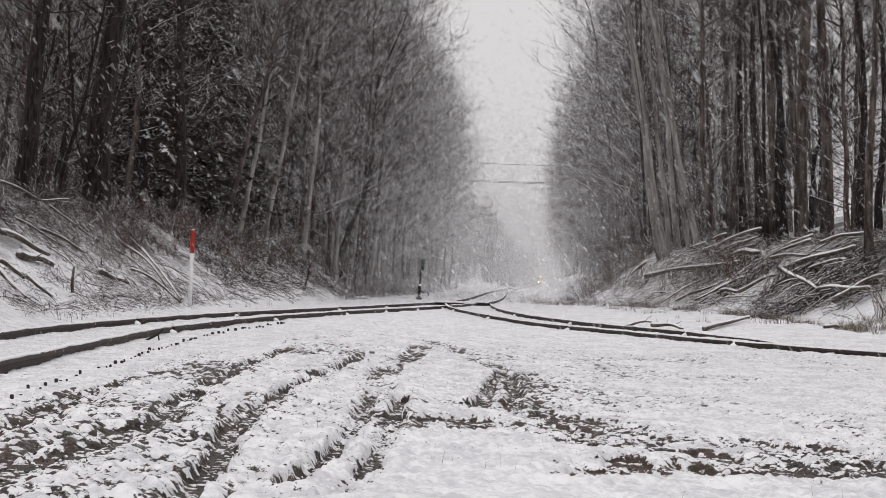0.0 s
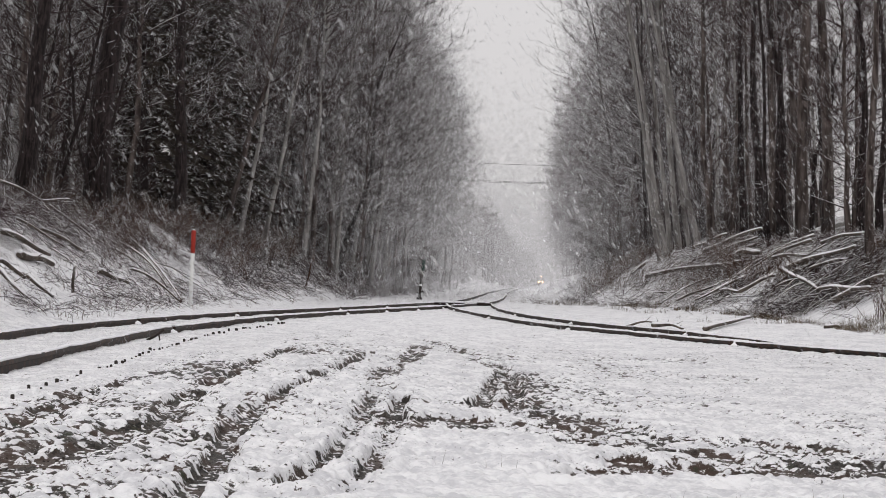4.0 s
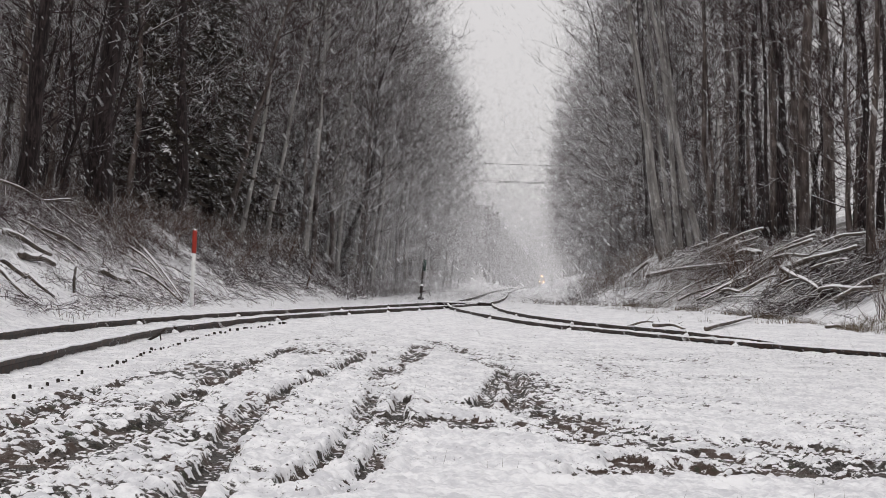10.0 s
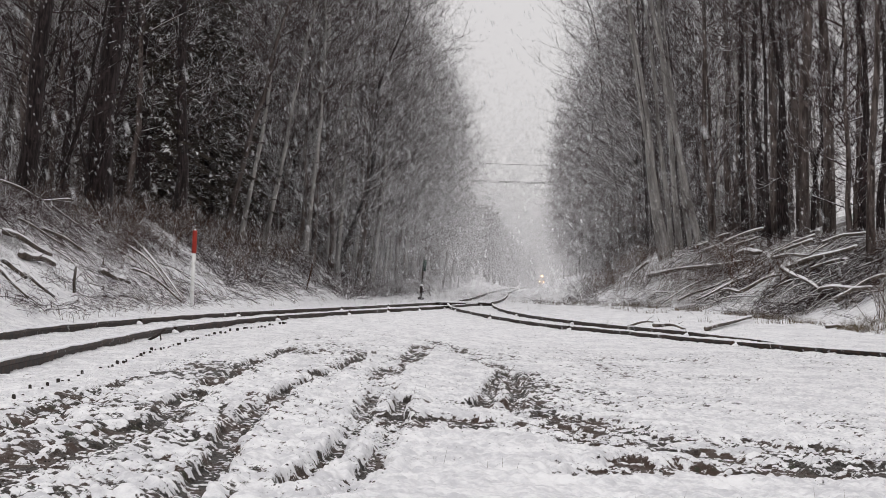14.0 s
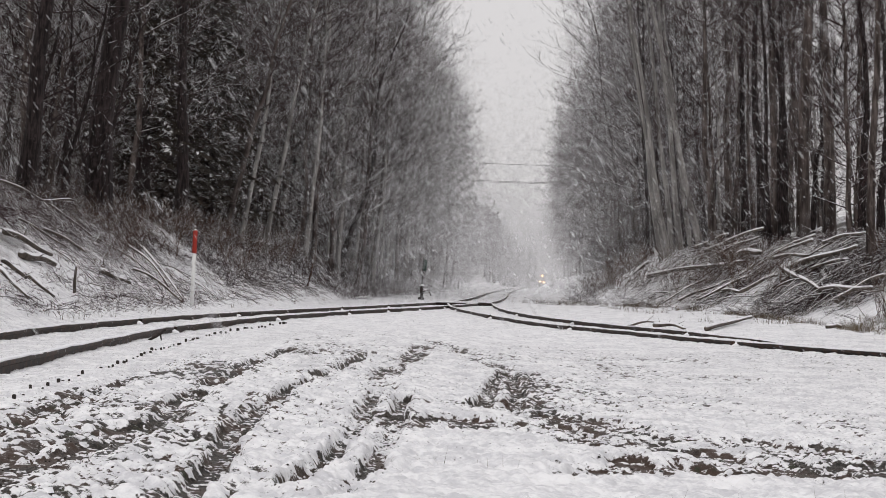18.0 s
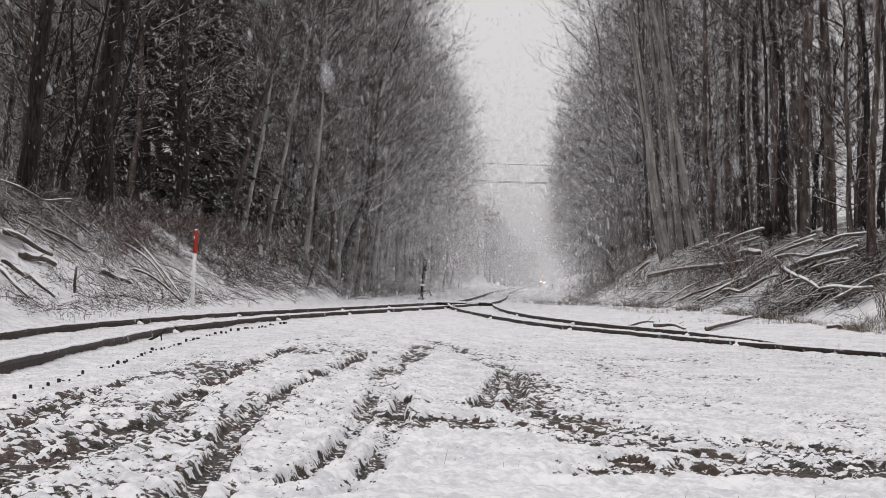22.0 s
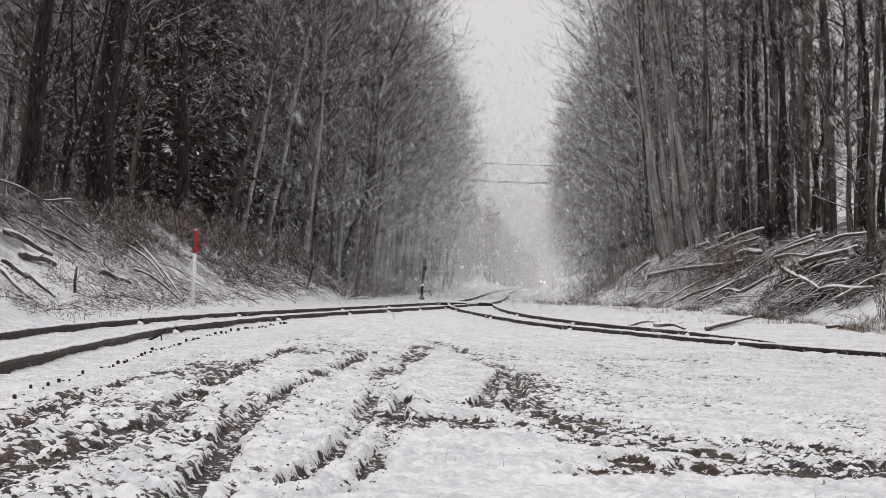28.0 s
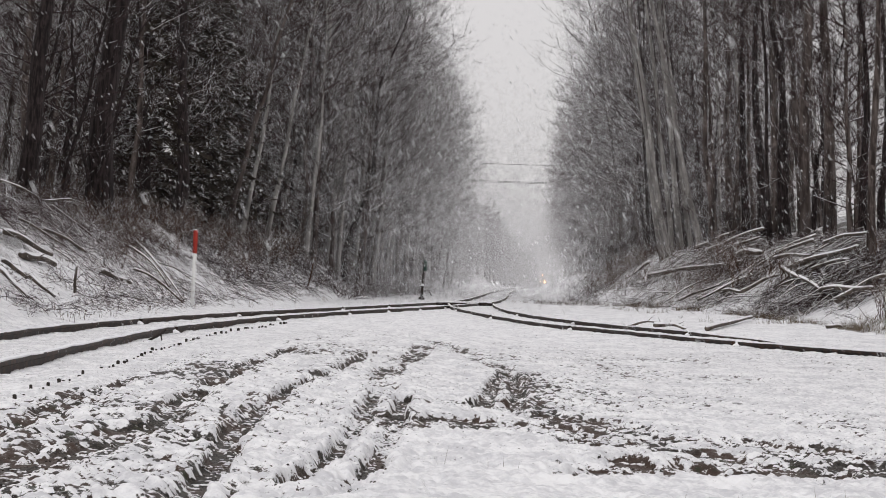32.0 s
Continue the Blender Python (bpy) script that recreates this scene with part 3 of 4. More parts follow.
for sx, sy in ((-26.0, 214.0), (46.0, 226.0)):
    z = land_at(sx, sy)
    pole = thing("utility_pole", pose(sx, sy, z), "weathered wooden utility pole with crossarms", "utility pole", "poles of the overhead line")
    g = Geo()
    g.tube([(0, 0, -0.3), (0, 0, 6.0), (0, 0, 14.4 - z)], [0.17, 0.14, 0.11], 10)
    part("pole", g, bark_dark, pole)
    for h in (13.8, 11.9):
        g = Geo()
        g.box((-0.06, -1.1, h - z - 0.15), (0.06, 1.1, h - z), 0.01)
        part("crossarm", g, bark_dark, pole)
for i, (dy, h) in enumerate(((0.9, 13.8), (-0.9, 11.85), (0.9, 12.05))):
    g = Geo()
    pts = []
    for j in range(25):
        t = j / 24
        pts.append((-26 + 72 * t, 214 + 12 * t + dy, h - 0.9 * 4 * t * (1 - t) * 0.8 - 0.4 * t))
    g.tube(pts, [0.022] * 25, 5)
    w = tagged(new("power_line", g.mesh("power_line", iron_mat)), "thin dark overhead wire across the line", "wire", "wires of the overhead line")


# ---------------------------------------------------------------- trees
def tree_mesh(seed, high, r0, clear, spread, limbs, twigs, rise=0.75, lean=0.0, fine=0.0058, wander=0.006):
    """The trunk and the crown of one bare tree: tapered trunk, limbs, branches and many fine twigs."""
    rnd = random.Random(seed)
    trunk, crown = Geo(), Geo()
    n = 11
    axis, x, y = [], 0.0, 0.0
    for i in range(n):
        t = i / (n - 1)
        axis.append(Vector((x + lean * t * t * high, y, high * t - (0.5 if i == 0 else 0))))
        x += rnd.gauss(0, wander) * high
        y += rnd.gauss(0, wander) * high
    rad = [r0 * (1.25 if i == 0 else 1.0) * (1 - 0.93 * (i / (n - 1)) ** 0.9) + 0.008 for i in range(n)]
    trunk.tube(axis, rad, 8)

    def spot(t):
        i = min(int(t * (n - 1)), n - 2)
        w = t * (n - 1) - i
        return axis[i].lerp(axis[i + 1], w), rad[i] * (1 - w) + rad[i + 1] * w

    def shoot(p, d, length, r, steps, sides, bend):
        pts = [p]
        for s in range(steps):
            d = (d + Vector((rnd.gauss(0, 0.12), rnd.gauss(0, 0.12), bend + rnd.gauss(0, 0.08)))).normalized()
            pts.append(pts[-1] + d * (length / steps))
        crown.tube(pts, [r * (1 - 0.9 * i / steps) for i in range(steps)] + [0.0], sides, False)
        return pts, d

    az = rnd.uniform(0, 6.28)
    tips = []
    for i in range(limbs):
        t = clear + (0.98 - clear) * ((i + rnd.random()) / limbs) ** 0.9
        p, r = spot(t)
        az += 2.4 + rnd.gauss(0, 0.5)
        k = (t - clear) / (1 - clear)
        length = spread * (0.55 + 0.75 * math.sin(math.pi * min(1, 0.25 + 0.75 * k))) * rnd.uniform(0.6, 1.15)
        up = rise * rnd.uniform(0.5, 1.3) * (0.5 + 0.8 * k)
        d = Vector((math.cos(az), math.sin(az), up)).normalized()
        pts, _ = shoot(p, d, length, min(r * 0.45, 0.005 + 0.007 * length), 4, 4, 0.06)
        tips += [(pts, length)]
    per = max(1, twigs // max(1, limbs))
    for pts, length in tips:
        for j in range(max(3, per // 3)):
            s = rnd.uniform(0.15, 1.0) * (len(pts) - 1)
            i = min(int(s), len(pts) - 2)
            p = pts[i].lerp(pts[i + 1], s - i)
            d0 = (pts[i + 1] - pts[i]).normalized()
            d = (d0 + Vector((rnd.gauss(0, 0.6), rnd.gauss(0, 0.6), rnd.gauss(0.15, 0.45)))).normalized()
            sub, sd = shoot(p, d, length * rnd.uniform(0.25, 0.5), fine * 1.6, 2, 3, 0.05)
            for q in range(7):
                a = sub[0].lerp(sub[-1], rnd.uniform(0.2, 1.0))
                e = (sd + Vector((rnd.gauss(0, 0.5), rnd.gauss(0, 0.5), rnd.gauss(0.35, 0.35)))).normalized()
                crown.tube([a, a + e * rnd.uniform(0.25, 0.8)], [fine, 0.0], 3, False)
    return trunk, crown


def tree_kind(name, label, trunk_mat, crown_mat, *spec, **more):
    trunk, crown = tree_mesh(*spec, **more)
    root = thing(name, pose(0, -400, 0), label, "tree", "trees along the cutting")
    part("trunk", trunk, trunk_mat, root)
    part("crown", crown, crown_mat, root)
    return root


ALDER = "bare grey-brown alder with snow on its twigs"
BIRCH = "slender pale-barked birch, bare of leaves"
DARK = "tall dark-barked tree with snow-dusted branches"
kinds = {
    "alder_a": tree_kind("alder_tree", ALDER, bark_alder, twig_mat, 11, 17.0, 0.15, 0.22, 2.6, 46, 900),
    "alder_b": tree_kind("alder_tree", ALDER, bark_alder, twig_mat, 12, 18.5, 0.17, 0.28, 2.9, 44, 900),
    "alder_c": tree_kind("alder_tree", ALDER, bark_alder, twig_snow, 13, 15.0, 0.12, 0.15, 2.5, 46, 900),
    "alder_d": tree_kind("alder_tree", ALDER, bark_alder, twig_snow, 14, 16.0, 0.13, 0.10, 3.0, 50, 1000, rise=0.45),
    "birch_a": tree_kind("birch_tree", BIRCH, bark_birch, twig_mat, 15, 17.5, 0.13, 0.38, 2.0, 34, 650, rise=1.0, wander=0.004),
    "birch_b": tree_kind("birch_tree", BIRCH, bark_birch, twig_mat, 16, 16.0, 0.11, 0.30, 2.0, 34, 650, rise=0.9, wander=0.005),
    "birch_c": tree_kind("birch_tree", BIRCH, bark_birch, twig_mat, 27, 18.0, 0.125, 0.58, 1.8, 22, 400, rise=1.2, wander=0.004),
    "tall_a": tree_kind("cottonwood_tree", DARK, bark_dark, thicket_mat, 17, 22.0, 0.30, 0.18, 3.6, 44, 900, rise=0.5),
    "tall_b": tree_kind("cottonwood_tree", DARK, bark_alder, twig_mat, 18, 21.0, 0.19, 0.45, 2.6, 34, 900, rise=1.5),
    "thick_a": tree_kind("maple_tree", "bare many-twigged maple deep in the woods", bark_dark, twig_mat, 20, 16.0, 0.12, 0.05, 2.7, 64, 1500, rise=0.6, fine=0.0085),
    "thick_b": tree_kind("maple_tree", "bare many-twigged maple deep in the woods", bark_alder, twig_mat, 21, 14.0, 0.10, 0.04, 2.4, 64, 1500, rise=0.8, fine=0.0085),
    "pole_a": tree_kind("poplar_tree", "straight grey-brown trunk in a close stand of poplars", bark_alder, twig_mat, 22, 19.0, 0.11, 0.42, 1.8, 34, 600, rise=1.1, fine=0.0075, wander=0.004),
    "pole_b": tree_kind("poplar_tree", "straight grey-brown trunk in a close stand of poplars", bark_dark, twig_mat, 23, 18.0, 0.09, 0.30, 1.6, 34, 600, rise=1.1, fine=0.0075, wander=0.004),
    "slim": tree_kind("young_alder_tree", "slim dark young tree with crooked snow-dusted branches", bark_dark, thicket_mat, 24, 12.0, 0.07, 0.03, 2.4, 40, 420, rise=0.9, wander=0.012),
    "crooked": tree_kind("maple_tree", "crooked dark tree leaning on the bank", bark_dark, thicket_mat, 25, 15.0, 0.17, 0.20, 2.8, 36, 600, wander=0.016),
    "tall_dark": tree_kind("cottonwood_tree", DARK, bark_dark, twig_mat, 26, 21.0, 0.24, 0.40, 2.4, 34, 900, rise=1.5),
    "edge_brown": tree_kind("young_alder_tree", "bare brown young alder leaning out over the line", bark_alder, twig_mat, 28, 16.5, 0.11, 0.10, 3.1, 76, 1700, rise=0.7, fine=0.006, wander=0.012),
    "edge": tree_kind("young_alder_tree", "bare young alder leaning out over the line", bark_alder, twig_snow, 19, 16.5, 0.11, 0.10, 3.1, 76, 1500, rise=0.8, fine=0.006),
}


def conifer_mesh(seed, high):
    rnd = random.Random(seed)
    trunk, crown = Geo(), Geo()
    trunk.tube([(0, 0, -0.4), (0.05, 0, high * 0.4), (0, 0.05, high)], [0.30, 0.2, 0.02], 9)
    z = 1.2
    while z < high - 0.4:
        k = 1 - z / high
        for b in range(5):
            a = rnd.uniform(0, 6.28)
            length = (0.5 + 3.0 * k) * rnd.uniform(0.6, 1.1)
            d = Vector((math.cos(a), math.sin(a), 0))
            pts = [Vector((0, 0, z)) + d * (length * s) + Vector((0, 0, 0.12 * length * s - 0.42 * length * s * s)) for s in (0, 0.35, 0.7, 1.0)]
            crown.tube(pts, [0.03, 0.02, 0.012, 0.0], 4, False)
            side = Vector((-d.y, d.x, 0))
            for q in range(int(10 + 9 * length)):
                s = rnd.uniform(0.12, 1.0)
                i = min(int(s * 3), 2)
                p = pts[i].lerp(pts[i + 1], s * 3 - i)
                w = (side * rnd.choice((-1, 1)) + d * rnd.uniform(0.2, 1.1) + Vector((0, 0, rnd.uniform(-0.75, 0.05)))).normalized()
                size = rnd.uniform(0.18, 0.42)
                off = Vector((0, 0, 0.05)) + d * 0.03
                crown.tri(p - off, p + off, p + w * size)
                crown.tri(p + w * size * 0.3 - off.zxy * 1.2, p + w * size * 0.3 + off.zxy * 1.2, p + w * size * 1.15)
        z += rnd.uniform(0.22, 0.40)
    return trunk, crown


ct, cc = conifer_mesh(3, 17.0)
conifer = thing("conifer_tree", pose(0, -420, 0), "dark evergreen with drooping snow-dusted boughs", "tree", "trees along the cutting")
part("trunk", ct, bark_dark, conifer)
part("crown", cc, needle_mat, conifer)


def shrub_mesh(seed, high, stems, twigs, r=0.0075):
    rnd = random.Random(seed)
    g = Geo()
    for s in range(stems):
        a, t = rnd.uniform(0, 6.28), rnd.uniform(0.05, 0.75)
        d = Vector((math.cos(a) * t, math.sin(a) * t, 1)).normalized()
        p = Vector((rnd.gauss(0, 0.25), rnd.gauss(0, 0.25), -0.15))
        length = high * rnd.uniform(0.5, 1.1)
        pts = [p]
        for i in range(4):
            d = (d + Vector((rnd.gauss(0, 0.26), rnd.gauss(0, 0.26), -0.07))).normalized()
            pts.append(pts[-1] + d * length / 4)
        g.tube(pts, [r, r * 0.85, r * 0.65, r * 0.4, 0.0], 4, False)
        for q in range(twigs):
            i = rnd.randrange(1, 4)
            b = pts[i].lerp(pts[i + 1], rnd.random())
            e = (d + Vector((rnd.gauss(0, 0.7), rnd.gauss(0, 0.7), rnd.gauss(0.1, 0.4)))).normalized()
            g.tube([b, b + e * rnd.uniform(0.2, 0.55) * high * 0.4], [r * 0.45, 0.0], 3, False)
    return g


shrubs = []
for seed, high, stems, twigs, m, label in ((41, 3.6, 18, 30, thicket_mat, "bare brown thicket of thin saplings"), (42, 2.4, 22, 24, twig_snow, "bare snow-dusted thicket of twigs"),
                                           (43, 1.5, 30, 18, bramble_mat, "reddish-brown bramble thicket in the snow")):
    s = thing("shrub", pose(0, -440, 0), label, "shrub", "shrubs on the banks")
    part("thicket", shrub_mesh(seed, high, stems, twigs), m, s)
    shrubs.append(s)


def put(ob, x, y, rz=0.0, scale=1.0, rx=0.0, ry=0.0, sink=0.05):
    c = copy_thing(ob, pose(x, y, land_at(x, y) - sink) @ pose(0, 0, 0, rx, ry, 0) @ pose(0, 0, 0, 0, 0, rz))
    c.scale = (scale, scale, scale)
    return c


rnd = random.Random(77)
# the trees that stand out one by one along the two banks: place, kind, lean, size
put(kinds["tall_a"], -8.53, 54.0, 40, 1.05, 0, 4.8)
put(kinds["tall_a"], -9.68, 50.0, 140, 0.72, 0, 3.6)
put(kinds["tall_a"], -8.3, 68.0, 220, 0.70, 0, 1.0)
for x, y, rz in ((-9.3, 73.0, 150), (-9.6, 69.5, 200), (-8.4, 78.0, 20), (-9.2, 82.0, 290)):
    put(conifer, x, y, rz, rnd.uniform(0.8, 1.0))
for x, y, k, tilt, sc in (
        (-9.95, 51.5, "slim", 9, 0.8), (-9.2, 52.0, "slim", 14, 0.75), (-8.75, 53.5, "slim", -6, 0.7), (-8.95, 56.0, "slim", 4, 0.8), (-10.4, 55.0, "slim", -3, 0.85),
        (-7.58, 75, "alder_a", 15, 0.8), (-7.09, 76, "birch_b", 8, 0.8), (-6.6, 80, "birch_b", 12, 0.85),
        (-5.73, 95, "birch_a", 1, 1.1), (-4.75, 98, "birch_b", 6, 1.0), (-4.35, 100, "crooked", 11, 0.9), (-3.6, 112, "birch_b", 3, 0.9), (-6.6, 106, "birch_a", 4, 0.95), (-5.6, 118, "birch_a", 6, 1),
        (8.90, 88, "birch_c", -9.5, 0.9), (9.08, 87, "birch_c", -10, 1.0), (9.71, 89, "birch_c", -6.6, 1.0), (10.24, 86, "birch_c", -12.5, 1.05), (9.47, 90, "birch_c", -6, 0.9), (10.31, 90, "birch_c", -8, 0.85),
        (12.1, 73, "tall_b", -2, 1.15), (13.5, 76, "tall_b", -0.5, 1.12), (13.2, 78, "crooked", 3, 0.7), (13.9, 72, "tall_dark", -1.5, 0.62), (11.72, 59.5, "tall_b", -1.5, 0.66), (14.5, 72, "tall_dark", 0, 0.6),
        (12.36, 78, "tall_dark", -4, 0.65), (12.63, 82, "tall_dark", -1, 0.7), (11.74, 80, "tall_dark", -2, 0.75), (12.66, 84, "tall_b", 1, 0.85), (12.23, 88, "tall_dark", -3, 0.75), (12.07, 92, "alder_b", -2, 1)):
    put(kinds[k], x, y, rnd.uniform(0, 360), sc, rnd.gauss(0, 1), tilt)

names = ["alder_a", "alder_b", "alder_c", "alder_d", "birch_a", "birch_b"]
# the rest of the woods, thinning out away from the line, with gaps cut to fit the camera's view
count = 0
while count < 250:
    y = 68 + 160 * rnd.random() ** 1.5
    u = -7.2 - 26 * rnd.random() ** 1.3
    x = u + centre(y)
    if abs(x) > 0.235 * y + 4 or (y < 90 and u > -9.6) or (x < -0.158 * y and rnd.random() < 0.3):
        continue
    put(kinds[rnd.choice(names if rnd.random() < 0.5 else ["thick_a", "thick_b"])], x, y, rnd.uniform(0, 360), rnd.uniform(0.8, 1.08), rnd.gauss(0, 2), rnd.gauss(3, 2))
    count += 1
count = 0
while count < 210:
    y = 72 + 300 * rnd.random() ** 1.5
    toe = 4.2 + 5.4 * float(ss((95 - y) / 45))
    u = toe + 3.0 + 24 * rnd.random() ** 1.3
    x = u + centre(y)
    if abs(x) > 0.225 * y + 2 or (y < 126 and x < 0.122 * y) or (x > 0.163 * y and rnd.random() < 0.62):
        continue
    put(kinds[rnd.choice(["pole_a", "pole_b", "pole_a", "birch_b"] if rnd.random() < 0.62 else ["thick_a", "thick_b", "alder_a"])], x, y, rnd.uniform(0, 360), rnd.uniform(0.8, 1.08), rnd.gauss(0, 2), rnd.gauss(-3, 2))
    count += 1
for i in range(22):
    y = 104 + 22 * rnd.random()
    put(kinds[rnd.choice(("pole_b", "thick_a", "pole_b", "tall_dark"))], (0.093 + 0.034 * rnd.random()) * y, y, rnd.uniform(0, 360), rnd.uniform(0.75, 1.0), rnd.gauss(0, 2), rnd.gauss(-4, 2))
# unseen trees added on both sides, out of view, to shade the banks
for i in range(34):
    y = 18 + 36 * rnd.random()
    side = -1 if i % 2 else 1
    put(kinds[rnd.choice(("thick_a", "alder_d", "tall_a", "thick_b"))], side * (0.235 * y + 3.5 + 7 * rnd.random()), y, rnd.uniform(0, 360), rnd.uniform(0.85, 1.1), rnd.gauss(0, 2), rnd.gauss(0, 2))
# trees that lean out over the line and close the sky on both sides
for i in range(24):
    y = 97 + i * 5.2 + rnd.uniform(-2, 2)
    put(kinds["edge"], centre(y) - 6.35 + rnd.uniform(-0.6, 0.5), y, rnd.uniform(0, 360), rnd.uniform(0.9, 1.1), 0, rnd.uniform(1, 5))
for i in range(36):
    y = 122 + i * 6.0 + rnd.uniform(-3, 3)
    put(kinds["edge_brown"], centre(y) + 7.7 + rnd.uniform(-0.5, 0.9), y, rnd.uniform(0, 360), rnd.uniform(0.85, 1.1), 0, rnd.uniform(-5, -1))
for x, y, rz, ry, sc in ((11.4, 112, 30, -4, 1.15), (10.6, 118, 200, -6, 1.15), (-4.6, 128, 80, 7, 1.12), (-4.0, 140, 300, 6, 1.1), (-5.3, 120, 150, 8, 1.1)):
    put(kinds["edge"], x, y, rz, sc, 0, ry)
# pale birches at the edge of the bank
for i in range(13):
    y = 92 + i * 6.5 + rnd.uniform(-2, 2)
    put(kinds["birch_a" if i % 2 else "birch_b"], centre(y) - 6.4 - rnd.random(), y, rnd.uniform(0, 360), rnd.uniform(0.8, 1.05), rnd.gauss(0, 1), rnd.uniform(2, 8))
for i in range(46):
    y = 88 + 52 * rnd.random()
    x = centre(y) - 8.2 - 10 * rnd.random() ** 1.3
    put(kinds[rnd.choice(("thick_a", "thick_b", "alder_c", "alder_d", "birch_b", "pole_b"))], x, y, rnd.uniform(0, 360), rnd.uniform(0.8, 1.05), rnd.gauss(0, 2), rnd.gauss(4, 2))
# woods far down the line, too far off to tell tree from tree
def far_woods(n, seed):
    r = random.Random(seed)
    trunk, crown = tree_mesh(31, 16.5, 0.22, 0.04, 3.0, 18, 54, rise=0.7, fine=0.07)
    v = np.array(trunk.v + crown.v)
    tri = []
    for k, fs in ((0, trunk.f), (len(trunk.v), crown.f)):
        for q in fs:
            tri += [(q[0] + k, q[i] + k, q[i + 1] + k) for i in range(1, len(q) - 1)]
    tri = np.array(tri)
    vs, fs = [], []
    for i in range(n):
        y = 430 + 560 * r.random() ** 1.3
        bend = 13.0 * ((y - 420) / 560) ** 2
        x = centre(y) + bend + (-6.5 - 16 * r.random() ** 1.6 if r.random() < 0.78 else 9.5 + 12 * r.random())
        a, k = r.uniform(0, 6.28), r.uniform(0.75, 1.05)
        c, d = math.cos(a) * k, math.sin(a) * k
        vs.append(np.stack([v[:, 0] * c - v[:, 1] * d + x, v[:, 0] * d + v[:, 1] * c + y, v[:, 2] * k + land_at(x, y)], -1))
        fs.append(tri + i * len(v))
    ob = cloud_of("far_woods", "bare grey woods fading into the snowfall", np.concatenate(vs), np.concatenate(fs), twig_mat)
    ob["category"] = "woods"


far_woods(150, 8)
# thickets under the trees and along the edge of the banks
for i in range(230):
    y = 48 + 150 * rnd.random() ** 1.4
    if i % 2:
        u = -7.6 - 12 * rnd.random() ** 1.5
        x = u + centre(y)
    else:
        toe = 4.2 + 5.4 * float(ss((95 - y) / 45))
        x = centre(y) + toe + 2.4 + 11 * rnd.random() ** 1.5
    if abs(x) > 0.22 * y + 2:
        continue
    low = i % 2 and u > -10.5 and y < 95
    if (low and rnd.random() < 0.5) or (x > 0.16 * y and y < 140):
        continue
    put(shrubs[0 if rnd.random() < 0.85 else 1], x, y, rnd.uniform(0, 360), rnd.uniform(0.25, 0.5) if low else rnd.uniform(0.7, 1.25))
for i in range(64):
    y = 42 + rnd.random() * 70
    if i % 2 and y < 72 and rnd.random() < 0.7:
        continue
    x = centre(y) + (-6.6 - rnd.random() * 1.6 if i % 2 else 5.2 + 5.4 * float(ss((95 - y) / 45)) + rnd.random() * 2)
    put(shrubs[2], x, y, rnd.uniform(0, 360), rnd.uniform(0.7, 1.2))
# low thickets along the foot of the woods far down the line
for i in range(70):
    y = 104 + 190 * rnd.random()
    put(shrubs[0 if i % 3 else 1], centre(y) - 6.2 - 2.6 * rnd.random(), y, rnd.uniform(0, 360), rnd.uniform(0.7, 1.15))
for ob in [*kinds.values(), conifer, *shrubs]:
    for o in (*ob.children, ob):
        bpy.data.objects.remove(o)


# ---------------------------------------------------------------- fallen logs and brush
def log(a, b, r, label, name="fallen_log", bend=0.06, seed=1, sink=0.0):
    """A fallen trunk between two points (x, y, height over the ground), snow lying along its top."""
    rnd = random.Random(seed)
    p, q = Vector((a[0], a[1], land_at(a[0], a[1]) + a[2])), Vector((b[0], b[1], land_at(b[0], b[1]) + b[2]))
    pts, n, turn = [], 9, rnd.uniform(0, 6.28)
    for i in range(n):
        t = i / (n - 1)
        w = p.lerp(q, t)
        w += Vector((math.sin(t * 3.1 + turn) * r * 0.5, math.sin(t * 5.0 + turn * 2) * r * 0.6, bend * math.sin(math.pi * t) + math.sin(t * 7 + turn * 3) * r * 0.35))
        pts.append(w)
    root = thing(name, Matrix.Translation(p), label, "log", "fallen logs on the banks")
    loc = [w - p for w in pts]
    g = Geo()
    g.tube(loc, [r * (1.05 - 0.45 * i / (n - 1)) * rnd.uniform(0.93, 1.07) for i in range(n)], 9)
    for j in range(3):
        i = rnd.randrange(2, n - 1)
        d = Vector((rnd.gauss(0, 1), rnd.gauss(0, 1), rnd.uniform(0.1, 0.8))).normalized()
        g.tube([loc[i], loc[i] + d * rnd.uniform(0.1, 0.4)], [r * 0.22, r * 0.08], 5)
    part("trunk", g, log_mat, root)
    g = Geo()
    g.tube([w + Vector((0, 0, r * (0.74 - 0.30 * i / (n - 1)))) for i, w in enumerate(loc)], [r * (0.72 - 0.30 * i / (n - 1)) * rnd.uniform(0.55, 1.1) for i in range(n)], 7)
    part("snow_cap", g, snow_mat, root, "fresh snow lying along the top")
    return root


LOG = "fallen tree trunk with snow along its top"
rnd = random.Random(19)
for i in range(16):
    y = rnd.uniform(58, 84)
    toe = 4.2 + 5.4 * float(ss((95 - y) / 45))
    x = centre(y) + toe + rnd.uniform(1.8, 4.2)
    n = rnd.uniform(1.0, 2.4)
    a = rnd.gauss(2.8, 0.5)
    log((x, y, rnd.uniform(0.05, 0.25)), (x + n * math.cos(a), y + n * math.sin(a), rnd.uniform(0.15, 0.45)), rnd.uniform(0.03, 0.07), LOG, bend=rnd.uniform(0.02, 0.12), seed=100 + i)
